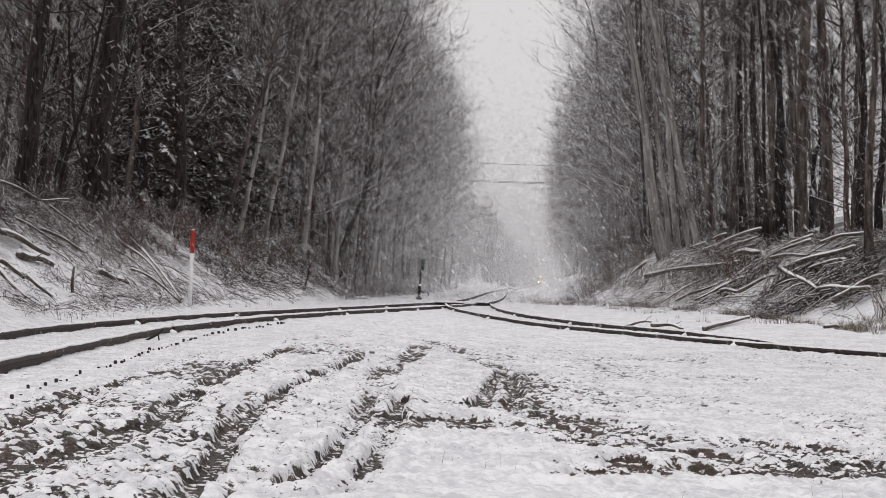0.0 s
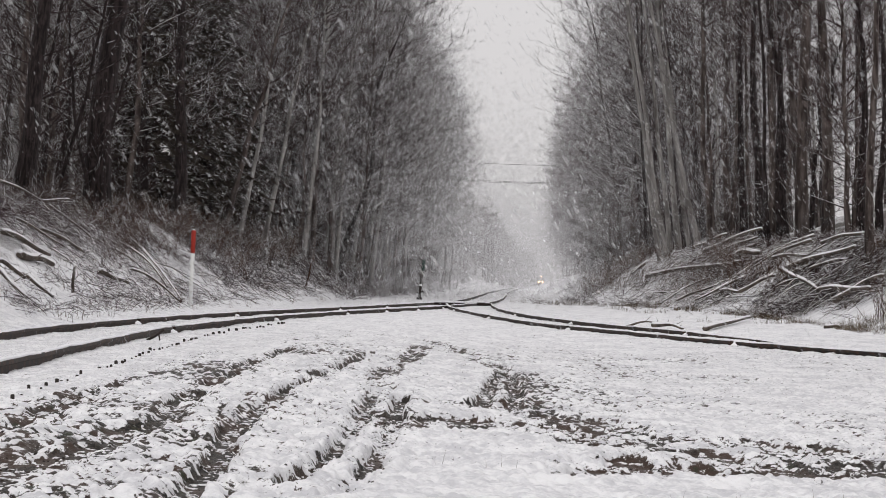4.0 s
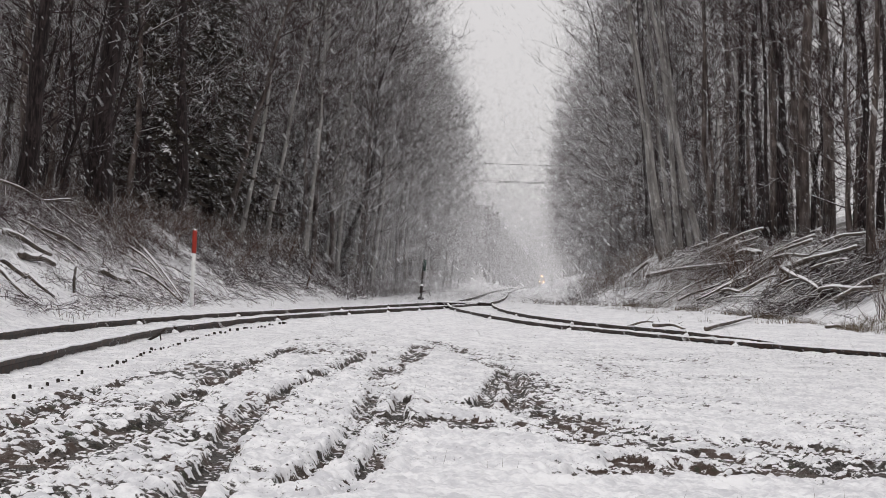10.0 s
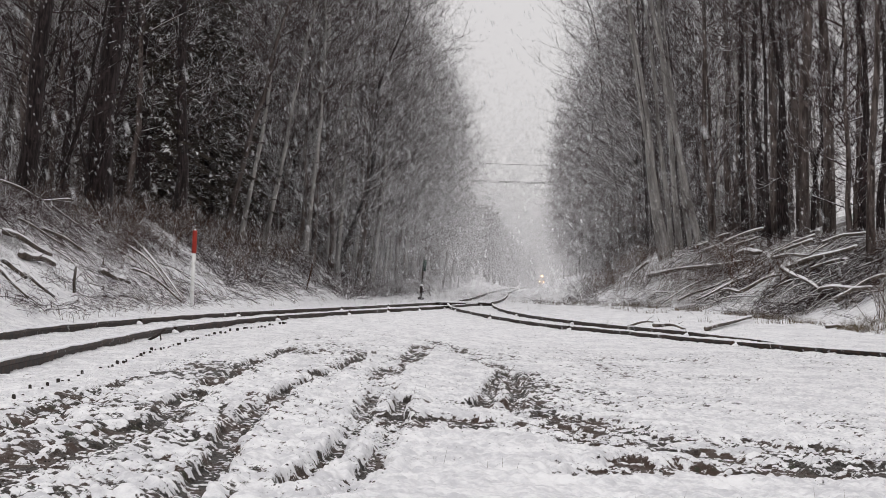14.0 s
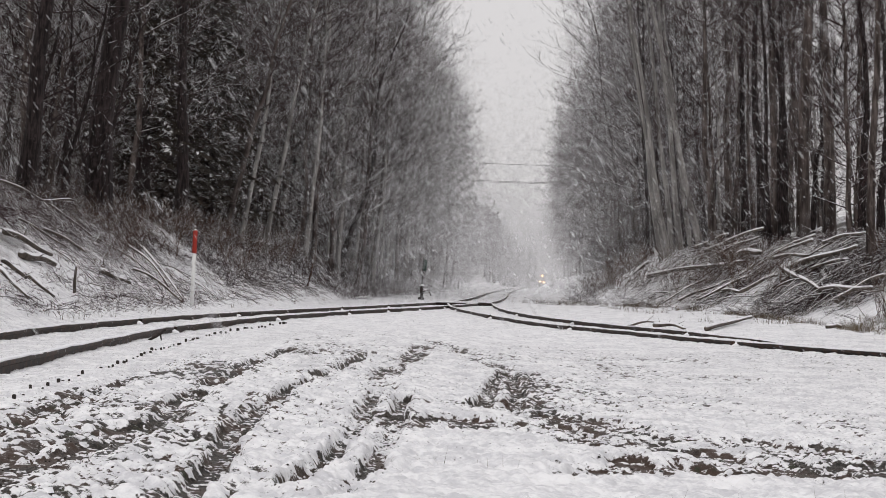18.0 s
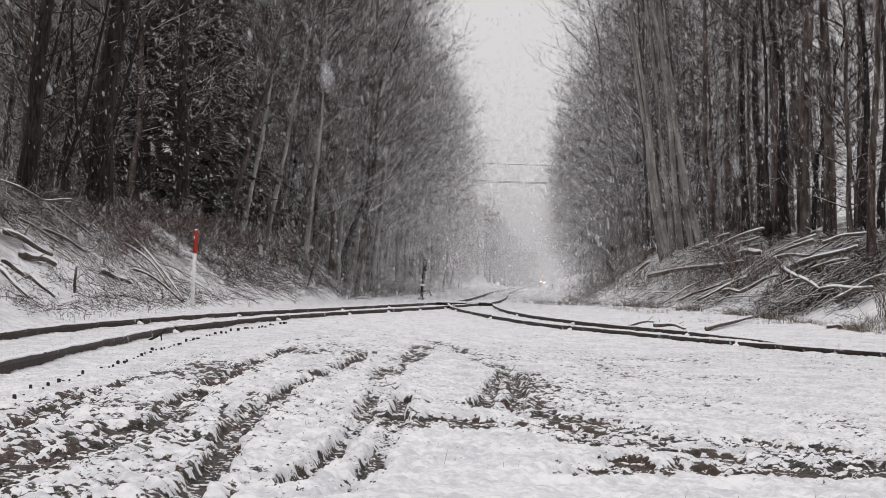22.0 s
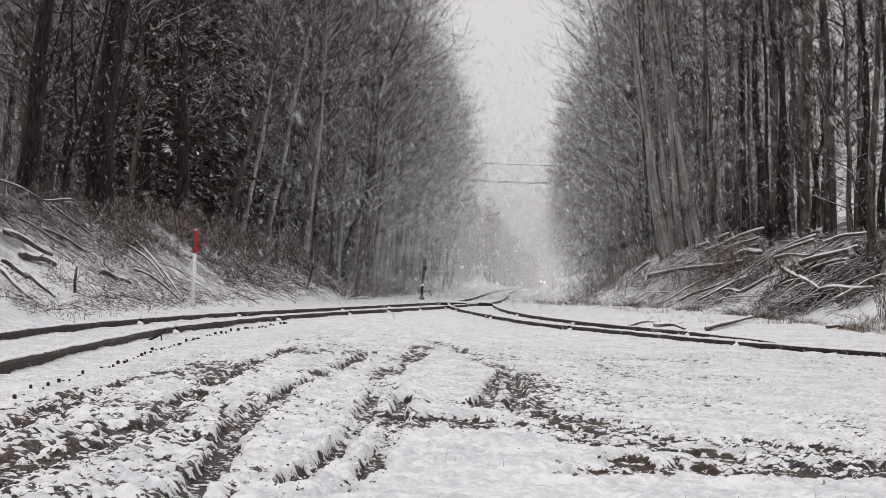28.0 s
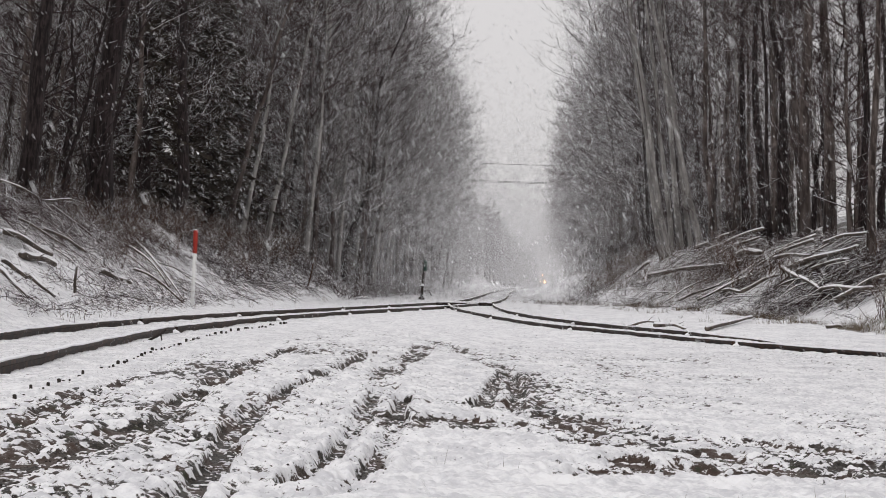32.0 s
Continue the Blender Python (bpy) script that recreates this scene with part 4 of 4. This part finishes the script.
# each: foot, tip, thickness
for i, (a, b, r) in enumerate((
        ((7.98, 84.1, 0.25), (9.83, 71.7, 0.45), 0.085), ((9.90, 74.9, 0.25), (10.39, 70.6, 0.45), 0.12), ((10.46, 69.8, 0.25), (10.95, 64.9, 0.45), 0.065),
        ((10.45, 66.4, 0.25), (11.63, 61.3, 0.45), 0.085), ((10.37, 66.4, 0.35), (10.38, 60.0, 0.30), 0.075), ((10.38, 60.0, 0.30), (10.71, 54.1, 0.40), 0.08),
        ((8.90, 71.0, 0.22), (9.27, 67.4, 0.35), 0.07), ((9.27, 67.4, 0.33), (10.09, 65.6, 0.45), 0.06), ((11.61, 66.3, 0.25), (12.14, 62.6, 0.45), 0.06),
        ((10.28, 56.8, 0.25), (11.07, 54.5, 0.45), 0.085), ((9.59, 79.5, 0.25), (11.10, 75.5, 0.55), 0.08), ((9.74, 77.2, 0.25), (10.72, 73.7, 0.45), 0.06),
        ((9.54, 82.4, 0.25), (10.48, 79.9, 0.45), 0.07), ((7.94, 73.3, 0.20), (9.00, 71.2, 0.35), 0.05), ((8.30, 88.0, 0.30), (7.72, 87.7, 0.30), 0.07))):
    log(a, b, r, LOG, seed=2 + i, bend=0.035)
log((5.7, 47.0, 0.03), (8.2, 57.5, 0.08), 0.060, "dark fallen log lying in the snow beside the siding", seed=41, bend=0.03)
log((4.75, 48.6, 0.06), (5.3, 47.4, 0.02), 0.05, "broken dark branch in the snow", "fallen_branch", seed=12)
log((4.2, 49.2, 0.02), (5.0, 48.6, 0.12), 0.03, "broken dark branch in the snow", "fallen_branch", seed=13)
log((9.0, 51.0, 0.02), (9.4, 51.1, 0.02), 0.05, "short dark branch in the snow", "fallen_branch", seed=14)
for i, (a, b, r) in enumerate((
        ((-7.87, 39.0, 0.15), (-7.34, 41.0, 0.12), 0.065), ((-7.44, 38.5, 0.10), (-7.20, 40.5, 0.08), 0.085), ((-9.05, 44.5, 0.35), (-8.70, 47.4, 0.15), 0.035), ((-8.70, 47.4, 0.15), (-8.30, 48.6, 0.45), 0.028),
        ((-8.54, 47.4, 0.15), (-7.66, 47.6, 0.12), 0.035), ((-7.15, 35.2, 0.15), (-6.55, 34.6, 0.10), 0.05), ((-7.25, 35.8, 0.20), (-6.90, 36.2, 0.15), 0.05), ((-7.05, 36.8, 0.10), (-6.50, 36.6, 0.08), 0.05),
        ((-6.84, 43.9, 0.12), (-6.49, 45.1, 0.10), 0.06), ((-6.60, 39.2, 0.02), (-6.62, 39.3, 0.52), 0.035), ((-7.9, 43.0, 0.15), (-7.3, 44.5, 0.15), 0.04), ((-8.1, 41.5, 0.18), (-7.5, 43.0, 0.15), 0.03))):
    log(a, b, r * 0.85, LOG, seed=60 + i, bend=0.02)
log((-7.49, 52.7, 0.15), (-5.75, 48.3, 0.08), 0.035, "long bare branch lying down the snowy bank", "fallen_branch", seed=24, bend=0.12)
log((-6.76, 47.7, 0.15), (-5.70, 47.8, 0.06), 0.030, "long bare branch lying down the snowy bank", "fallen_branch", seed=27, bend=0.12)
log((-7.30, 50.5, 0.15), (-6.20, 49.5, 0.10), 0.030, "long bare branch lying down the snowy bank", "fallen_branch", seed=28, bend=0.15)
stake = thing("stake", pose(-4.95, 79.5, land_at(-4.95, 79.5) - 0.05, 0, 12, 0), "thin reddish-brown stake leaning on the snowy bank", "stake")
g = Geo()
g.tube([(0, 0, 0), (0.02, 0, 0.6), (0, 0, 1.15)], [0.032, 0.03, 0.024], 7)
part("wood", g, bramble_mat, stake)
stick = thing("stick", pose(-3.30, 25.3, land_at(-3.3, 25.3)), "short stick poking out of the snow beside the rail", "stick")
g = Geo()
g.tube([(-0.10, 0.0, 0.0), (0.0, 0.0, 0.05), (0.10, 0.0, 0.13)], [0.014, 0.014, 0.012], 6)
g.tube([(0.04, 0.0, 0.075), (0.055, 0.0, -0.02)], [0.010, 0.008], 5)
part("wood", g, tie_mat, stick)


def litter(name, label, material, places, seed, r=(0.006, 0.02), length=(0.4, 1.6), rise=0.35, down=None, twigs=3, fan=0.9):
    """Loose branches strewn over a bank, joined into one mass."""
    rnd = random.Random(seed)
    g = Geo()
    for x, y in places(rnd):
        z = land_at(x, y)
        a = rnd.gauss(down, fan) if down is not None else rnd.uniform(0, 6.28)
        n = rnd.uniform(*length)
        d = Vector((math.cos(a), math.sin(a), 0))
        e = land_at(x + d.x * n, y + d.y * n)
        lift = rnd.uniform(0.0, rise)
        p, q = Vector((x, y, z + rnd.uniform(-0.03, 0.12))), Vector((x + d.x * n, y + d.y * n, e + lift))
        mid = p.lerp(q, 0.5) + Vector((rnd.gauss(0, 0.07), rnd.gauss(0, 0.07), rnd.uniform(0, 0.16))) * n
        w = rnd.uniform(*r)
        g.tube([p, mid, q], [w, w * 0.75, w * 0.3], 3, False)
        for t in range(twigs):
            b = mid.lerp(q, rnd.random())
            f = ((q - p).normalized() + Vector((rnd.gauss(0, 0.6), rnd.gauss(0, 0.6), rnd.gauss(0.25, 0.4)))).normalized()
            g.tube([b, b + f * n * rnd.uniform(0.15, 0.4)], [w * 0.5, 0.0], 3, False)
    return tagged(new(name, g.mesh(name, material)), label, "brush", kind="stuff")


def left_bank(n, y0, y1, a, b):
    def places(rnd):
        for i in range(n):
            y = y0 + (y1 - y0) * rnd.random() ** 1.3
            x = centre(y) - rnd.uniform(a, b)
            if fbm(np.float64(x * 0.9), np.float64(y * 0.4), 47, 2) > 0.27 + 0.26 * rnd.random():
                yield x, y
    return places


def right_bank(n, y0, y1, a, b):
    def places(rnd):
        for i in range(n):
            y = y0 + (y1 - y0) * rnd.random() ** 1.2
            toe = 4.2 + 5.4 * float(ss((95 - y) / 45))
            x = centre(y) + toe + rnd.uniform(a, b)
            if fbm(np.float64(x * 0.9), np.float64(y * 0.4), 49, 2) > 0.34 + 0.28 * rnd.random():
                yield x, y
    return places


litter("brush_litter", "tangle of bare branches on the snowy bank", twig_mat, left_bank(6500, 34, 105, 5.3, 10.0), 51, (0.002, 0.007), (0.08, 0.5), 0.26, -0.5, 6, 1.5)
litter("brush_litter", "dark thicket of fallen canes on the bank", thicket_mat, left_bank(3600, 60, 118, 5.8, 9.2), 58, (0.004, 0.009), (0.2, 0.8), 0.6, -0.4, 6, 1.5)
litter("brush_litter", "tangled bare brush along the top of the bank", twig_mat, left_bank(4200, 36, 60, 7.0, 9.8), 59, (0.002, 0.007), (0.12, 0.6), 0.45, -0.4, 6, 1.4)
litter("brush_litter", "snowy strewn branches on the bank", log_mat, left_bank(420, 34, 92, 5.8, 9.8), 52, (0.008, 0.022), (0.4, 1.5), 0.28, -0.7, 5, 0.8)
litter("brush_litter", "scattered short twigs on the snowy bank", twig_mat, left_bank(4200, 33, 54, 5.2, 9.8), 72, (0.002, 0.006), (0.06, 0.35), 0.22, -0.5, 5, 1.8)
litter("brush_pile", "heap of dark cut branches on the bank", twig_mat, right_bank(4200, 55, 84, 1.7, 4.4), 53, (0.003, 0.009), (0.2, 1.0), 0.4, 2.6, 6, 1.7)
litter("brush_pile", "dense dark heap of fine branches on the bank", thicket_mat, right_bank(3400, 53, 70, 0.7, 2.9), 57, (0.003, 0.009), (0.3, 1.0), 0.45, 2.9, 7, 1.6)
litter("brush_pile", "heap of snow-topped branches on the bank", log_mat, right_bank(420, 54, 90, 1.2, 4.2), 54, (0.012, 0.03), (0.6, 2.0), 0.35, 2.6, 3, 0.6)
litter("brush_litter", "thin snowy branches along the far bank", twig_snow, right_bank(500, 85, 170, 0.4, 4.0), 55, rise=0.9)
litter("brush_litter", "thin snowy branches along the far bank", twig_snow, left_bank(1400, 90, 230, 4.8, 8.5), 56, rise=0.9)
litter("brambles", "reddish-brown bramble canes on the snowy bank", bramble_mat, right_bank(3000, 74, 104, 1.3, 3.2), 66, (0.003, 0.007), (0.2, 0.7), 0.9, 2.6, 6, 1.6)
litter("brambles", "reddish-brown bramble canes along the top of the bank", bramble_mat, left_bank(3000, 50, 96, 7.4, 9.4), 67, (0.003, 0.007), (0.2, 0.7), 0.8, -0.4, 6, 1.6)
litter("brush_litter", "sparse dark twigs on the snowy foot of the bank", twig_mat, right_bank(1500, 58, 104, -0.3, 1.5), 68, (0.003, 0.007), (0.15, 0.6), 0.5, 2.6, 4, 1.4)
litter("brush_litter", "dark twigs on the snowy bank beside the switch", twig_mat, left_bank(2000, 84, 150, 4.6, 8.0), 69, (0.005, 0.010), (0.3, 1.0), 0.9, -0.4, 4, 1.4)
litter("brush_litter", "few low twigs in the snow beside the side track", twig_mat, right_bank(300, 57, 92, -2.6, 0.3), 70, (0.003, 0.008), (0.12, 0.5), 0.3, 2.6, 4, 1.2)


def tufts(name, label, places, seed, high=(0.08, 0.3), blades=7, material=None, w=0.0015):
    rnd = random.Random(seed)
    g = Geo()
    for x, y in places(rnd):
        z = float(surface(x, y))
        for b in range(blades):
            a, t = rnd.uniform(0, 6.28), rnd.uniform(0.05, 0.6)
            h = rnd.uniform(*high)
            px, py = x + rnd.gauss(0, 0.05), y + rnd.gauss(0, 0.05)
            d = Vector((math.cos(a) * t, math.sin(a) * t, 1)) * h
            g.tri((px - w, py, z - 0.03), (px + w, py, z - 0.03), (px + d.x, py + d.y, z + d.z))
            g.tri((px, py - w, z - 0.03), (px, py + w, z - 0.03), (px + d.x, py + d.y, z + d.z))
    return tagged(new(name, g.mesh(name, material or grass_mat)), label, "grass", kind="stuff")


tufts("dry_grass", "dry grass stalks poking through the snow", right_bank(2600, 46, 80, -0.2, 1.5), 61, (0.05, 0.2), 6, w=0.0028)
tufts("dry_grass", "short dry grass beside the side track", right_bank(520, 54, 94, -2.8, 0.3), 71, (0.05, 0.2), 5, w=0.004)
tufts("dry_grass", "tall tawny grass along the top of the bank", left_bank(380, 48, 84, 7.6, 9.6), 65, (0.12, 0.4), 9, w=0.003)
tufts("dry_grass", "dry grass stalks poking through the snow", left_bank(420, 34, 90, 4.9, 9.0), 62, (0.06, 0.22), 5, w=0.0035)


def yard(rnd):
    for i in range(2600):
        y = 15.0 + 36 * rnd.random() ** 1.2
        yield rnd.uniform(-0.17 * y - 0.5, 0.2 * y), y


def stalks(rnd):
    for x, y in ((0.9, 8.3), (1.0, 8.2), (1.15, 8.4), (0.72, 8.0), (1.6, 9.0), (-0.62, 11.4), (0.2, 9.6), (0.36, 9.7), (0.02, 9.9), (1.9, 9.2), (1.3, 8.1)):
        yield x, y


tufts("grass_tips", "tips of dead grass showing through the snow", yard, 63, (0.004, 0.013), 3, tie_mat)
tufts("grass_stalks", "thin dry grass stalks standing in the snow", stalks, 64, (0.03, 0.09), 2)


def clods(name, label, x, y, size, flat, material, seed, sink=0.3):
    """Small lumps lying on the ground, joined into one mass."""
    r = np.random.default_rng(seed)
    n = len(x)
    z = surface(x, y)
    s = size[0] + (size[1] - size[0]) * r.random(n) ** 2.2
    a = r.uniform(0, 2 * np.pi, (n, 1)) + np.arange(5)[None] * (2 * np.pi / 5)
    w = s[:, None] * r.uniform(0.65, 1.3, (n, 5))
    ring = np.stack([x[:, None] + np.cos(a) * w, y[:, None] + np.sin(a) * w, (z[:, None] - s[:, None] * flat * sink) + 0 * a], -1)
    w2 = w * 0.55
    high = np.stack([x[:, None] + np.cos(a) * w2, y[:, None] + np.sin(a) * w2, z[:, None] + s[:, None] * flat * r.uniform(0.5, 1.0, (n, 5))], -1)
    v = np.concatenate([ring, high], 1).reshape(-1, 3)
    tri = []
    for j in range(5):
        m = (j + 1) % 5
        tri += [(j, m, 5 + m), (j, 5 + m, 5 + j)]
    tri += [(5, 6, 7), (5, 7, 8), (5, 8, 9)]
    f = (np.array(tri)[None] + 10 * np.arange(n)[:, None, None]).reshape(-1, 3)
    ob = cloud_of(name, label, v, f, material)
    ob["category"] = "ground litter"
    return ob


def along_ruts(n, spread, seed):
    r = np.random.default_rng(seed)
    out_x, out_y = [], []
    for width, depth, bare, line in RUTS:
        for (ax, ay), (bx, by) in zip(line, line[1:]):
            m = int(n * math.hypot(bx - ax, by - ay) * (0.5 + width * 3))
            t = r.random(m)
            out_x.append(ax + (bx - ax) * t + r.normal(0, width * spread + 0.03, m))
            out_y.append(ay + (by - ay) * t + r.normal(0, width * spread + 0.03, m))
    return np.concatenate(out_x), np.concatenate(out_y)


def over_yard(n, seed, y0, y1, power):
    r = np.random.default_rng(seed)
    y = y0 + (y1 - y0) * r.random(n) ** power
    x = r.uniform(-0.19, 0.22, n) * y
    keep = (np.abs(away(x, y, MAIN[:9]) - 0.0) > 2.2) & (fbm(x * 0.9, y * 0.5, 91, 3) + 0.25 * r.random(n) > 0.55) & ((y > 10.6) | (x < -0.5))
    return x[keep], y[keep]


cx, cy = along_ruts(36, 0.9, 5)
clods("snow_crumbs", "crumbs of trodden snow along the wheel ruts", cx, cy, (0.004, 0.014), 0.8, ground_snow_mat, 6)
cx, cy = along_ruts(55, 0.35, 7)
clods("gravel", "wet dark gravel and clods in the wheel ruts", cx, cy, (0.003, 0.011), 0.7, soil_mat, 8)
cx, cy = over_yard(16000, 9, 8.0, 44.0, 1.3)
clods("soil_specks", "dark specks of soil and dead grass showing through thin snow", cx, cy, (0.002, 0.008), 0.5, soil_mat, 10, 1.0)

# ---------------------------------------------------------------- the train
train = thing("locomotive", pose(44.2, 960.0, 0.0, 0, 0, -2.6), "diesel locomotive with three lit lamps, its body greyed for haze", "locomotive")
g = Geo()
g.box((-1.5, -1.6, 1.1), (1.5, 16.0, 1.6), 0.05)
part("frame", g, iron_mat, train)
g = Geo()
g.box((-1.0, -1.2, 1.6), (1.0, 1.2, 2.75), 0.25)
part("nose", g, loco_mat, train)
g = Geo()
g.box((-1.5, 1.2, 1.6), (1.5, 4.2, 4.45), 0.25)
cab = part("cab", g, loco_mat, train)
for sx in (-1.1, 0.25):
    g = Geo()
    g.box((sx, 1.17, 3.1), (sx + 0.85, 1.23, 3.8), 0.02)
    part("windshield", g, glass_mat, cab)
g = Geo()
g.box((-1.1, 4.2, 1.6), (1.1, 15.5, 4.2), 0.3)
part("hood", g, loco_mat, train)
for sy in (1.5, 12.0):
    g = Geo()
    g.box((-1.2, sy - 1.4, 0.15), (1.2, sy + 1.4, 1.1), 0.1)
    part("bogie", g, iron_mat, train)
for name, x, y, z in (("headlight", 0.0, 1.1, 4.5), ("ditch_light", -0.75, -1.66, 2.1), ("ditch_light", 0.75, -1.66, 2.1)):
    g = Geo()
    g.tube([(x, y, z), (x, y - 0.12, z), (x, y - 0.16, z)], [0.30, 0.30, 0.22], 12)
    part(name, g, lamp_mat, train, "lit lamp")


# ---------------------------------------------------------------- falling snow
def flakes(name, label, n, lo, hi, size, material, seed, shells=(1.0,)):
    """A loose cloud of snowflakes, each a small lumpy crystal, the large ones of nested shells that imitate lens blur.
    """
    r = np.random.default_rng(seed)
    c = r.uniform(lo, hi, (n, 3))
    s = size[0] + (size[1] - size[0]) * r.random((n, 1, 1)) ** 1.6
    if len(shells) > 1:
        body = np.array([(1, 0, 0), (-1, 0, 0), (0, 1, 0), (0, -1, 0), (0, 0, 1.2), (0, 0, -1.2)], float) * 1.25
        faces = np.array([(0, 2, 4), (2, 1, 4), (1, 3, 4), (3, 0, 4), (2, 0, 5), (1, 2, 5), (3, 1, 5), (0, 3, 5)])
    else:
        body = np.array([(1, 1, 1), (-1, -1, 1), (-1, 1, -1), (1, -1, -1)], float) * 0.75
        faces = np.array([(0, 2, 1), (0, 1, 3), (0, 3, 2), (1, 2, 3)])
    vs, fs, count = [], [], 0
    for shell in shells:
        spin = r.normal(size=(n, 4))
        spin /= np.linalg.norm(spin, axis=1)[:, None]
        w, i, j, l = spin.T
        turn = np.stack([1 - 2 * (j * j + l * l), 2 * (i * j - l * w), 2 * (i * l + j * w), 2 * (i * j + l * w), 1 - 2 * (i * i + l * l), 2 * (j * l - i * w),
                         2 * (i * l - j * w), 2 * (j * l + i * w), 1 - 2 * (i * i + j * j)], -1).reshape(n, 3, 3)
        k = len(body)
        v = c[:, None, :] + np.einsum("nab,kb->nka", turn, body) * s * shell * r.uniform(0.75, 1.2, (n, k, 1))
        vs.append(v.reshape(-1, 3))
        fs.append((faces[None] + k * np.arange(n)[:, None, None]).reshape(-1, 3) + count)
        count += n * k
    return cloud_of(name, label, np.concatenate(vs), np.concatenate(fs), material)


# how far the wind has carried the snow sideways, per metre of fall
GUSTS = [(0, 0.7), (2, 0.9), (3.5, 0.7), (6, 0.3), (8.3, 1.0), (10, 0.7), (13, 0.2), (16, 0.5), (19, 0.8), (22, 0.15), (24, 0.7), (26, 0.5), (28, 0.5), (30, 0.15), (32, 0.5)]


def drift(speed, wind, turn=0.0):
    rows, x, t = [], 0.0, 0.0
    while t <= 32.01:
        rows.append((t, pose(x, 0.0, -speed * t)))
        g = np.interp(t + 0.25, [q[0] for q in GUSTS], [q[1] for q in GUSTS])
        x += 0.5 * speed * wind * float(g)
        t += 0.5
    return rows


SNOW_LAYERS = [
    (flakes("falling_snow", "large snowflakes drifting close by, see-through to look out of focus", 7000, (-32, 3.6, -1.5), (5, 12, 58), (0.006, 0.015), soft_flake_mat, 1, (1.0, 0.82, 0.62)), 1.7, 1.0),
    (flakes("falling_snow", "falling snowflakes over the yard", 66000, (-36, 9, -2), (9, 38, 62), (0.007, 0.016), flake_mat, 2), 1.55, 0.95),
    (flakes("falling_snow", "falling snowflakes before the woods", 86000, (-42, 34, -2), (18, 90, 62), (0.010, 0.020), flake_mat, 3), 1.4, 0.95),
]


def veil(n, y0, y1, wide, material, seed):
    """Haze down the line: big faint triangles in place of snowfall, larger with distance from the camera."""
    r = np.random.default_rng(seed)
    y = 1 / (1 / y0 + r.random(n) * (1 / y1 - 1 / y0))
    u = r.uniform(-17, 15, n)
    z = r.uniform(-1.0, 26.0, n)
    # thinner high over the line and near right, to fit the camera's view
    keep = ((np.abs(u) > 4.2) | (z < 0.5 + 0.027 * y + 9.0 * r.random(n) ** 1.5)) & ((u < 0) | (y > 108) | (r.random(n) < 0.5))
    u, y, z = u[keep], y[keep], z[keep]
    n = len(u)
    c = np.stack([u + centre(y), y, z], -1)
    s = (y * wide)[:, None, None]
    a = r.uniform(0, 2 * np.pi, (n, 1)) + np.array([0, 2.1, 4.2])
    v = np.stack([np.cos(a), r.uniform(-0.6, 0.6, (n, 3)), np.sin(a)], -1) * s + c[:, None, :]
    return cloud_of("distant_snowfall", "faint white triangles that stand in for haze down the line", v.reshape(-1, 3), np.arange(3 * n).reshape(-1, 3), material)


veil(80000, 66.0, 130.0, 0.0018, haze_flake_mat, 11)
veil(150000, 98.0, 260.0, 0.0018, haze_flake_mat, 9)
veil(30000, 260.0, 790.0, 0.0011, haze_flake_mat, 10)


def motions():
    for cloud_ob, speed, wind in SNOW_LAYERS:
        walk(cloud_ob, drift(speed, wind))
    walk(train, [(0.0, pose(44.2, 960.0, 0.0, 0, 0, -2.6)), (32.0, pose(37.6, 820.0, 0.0, 0, 0, -2.6))])


motions()
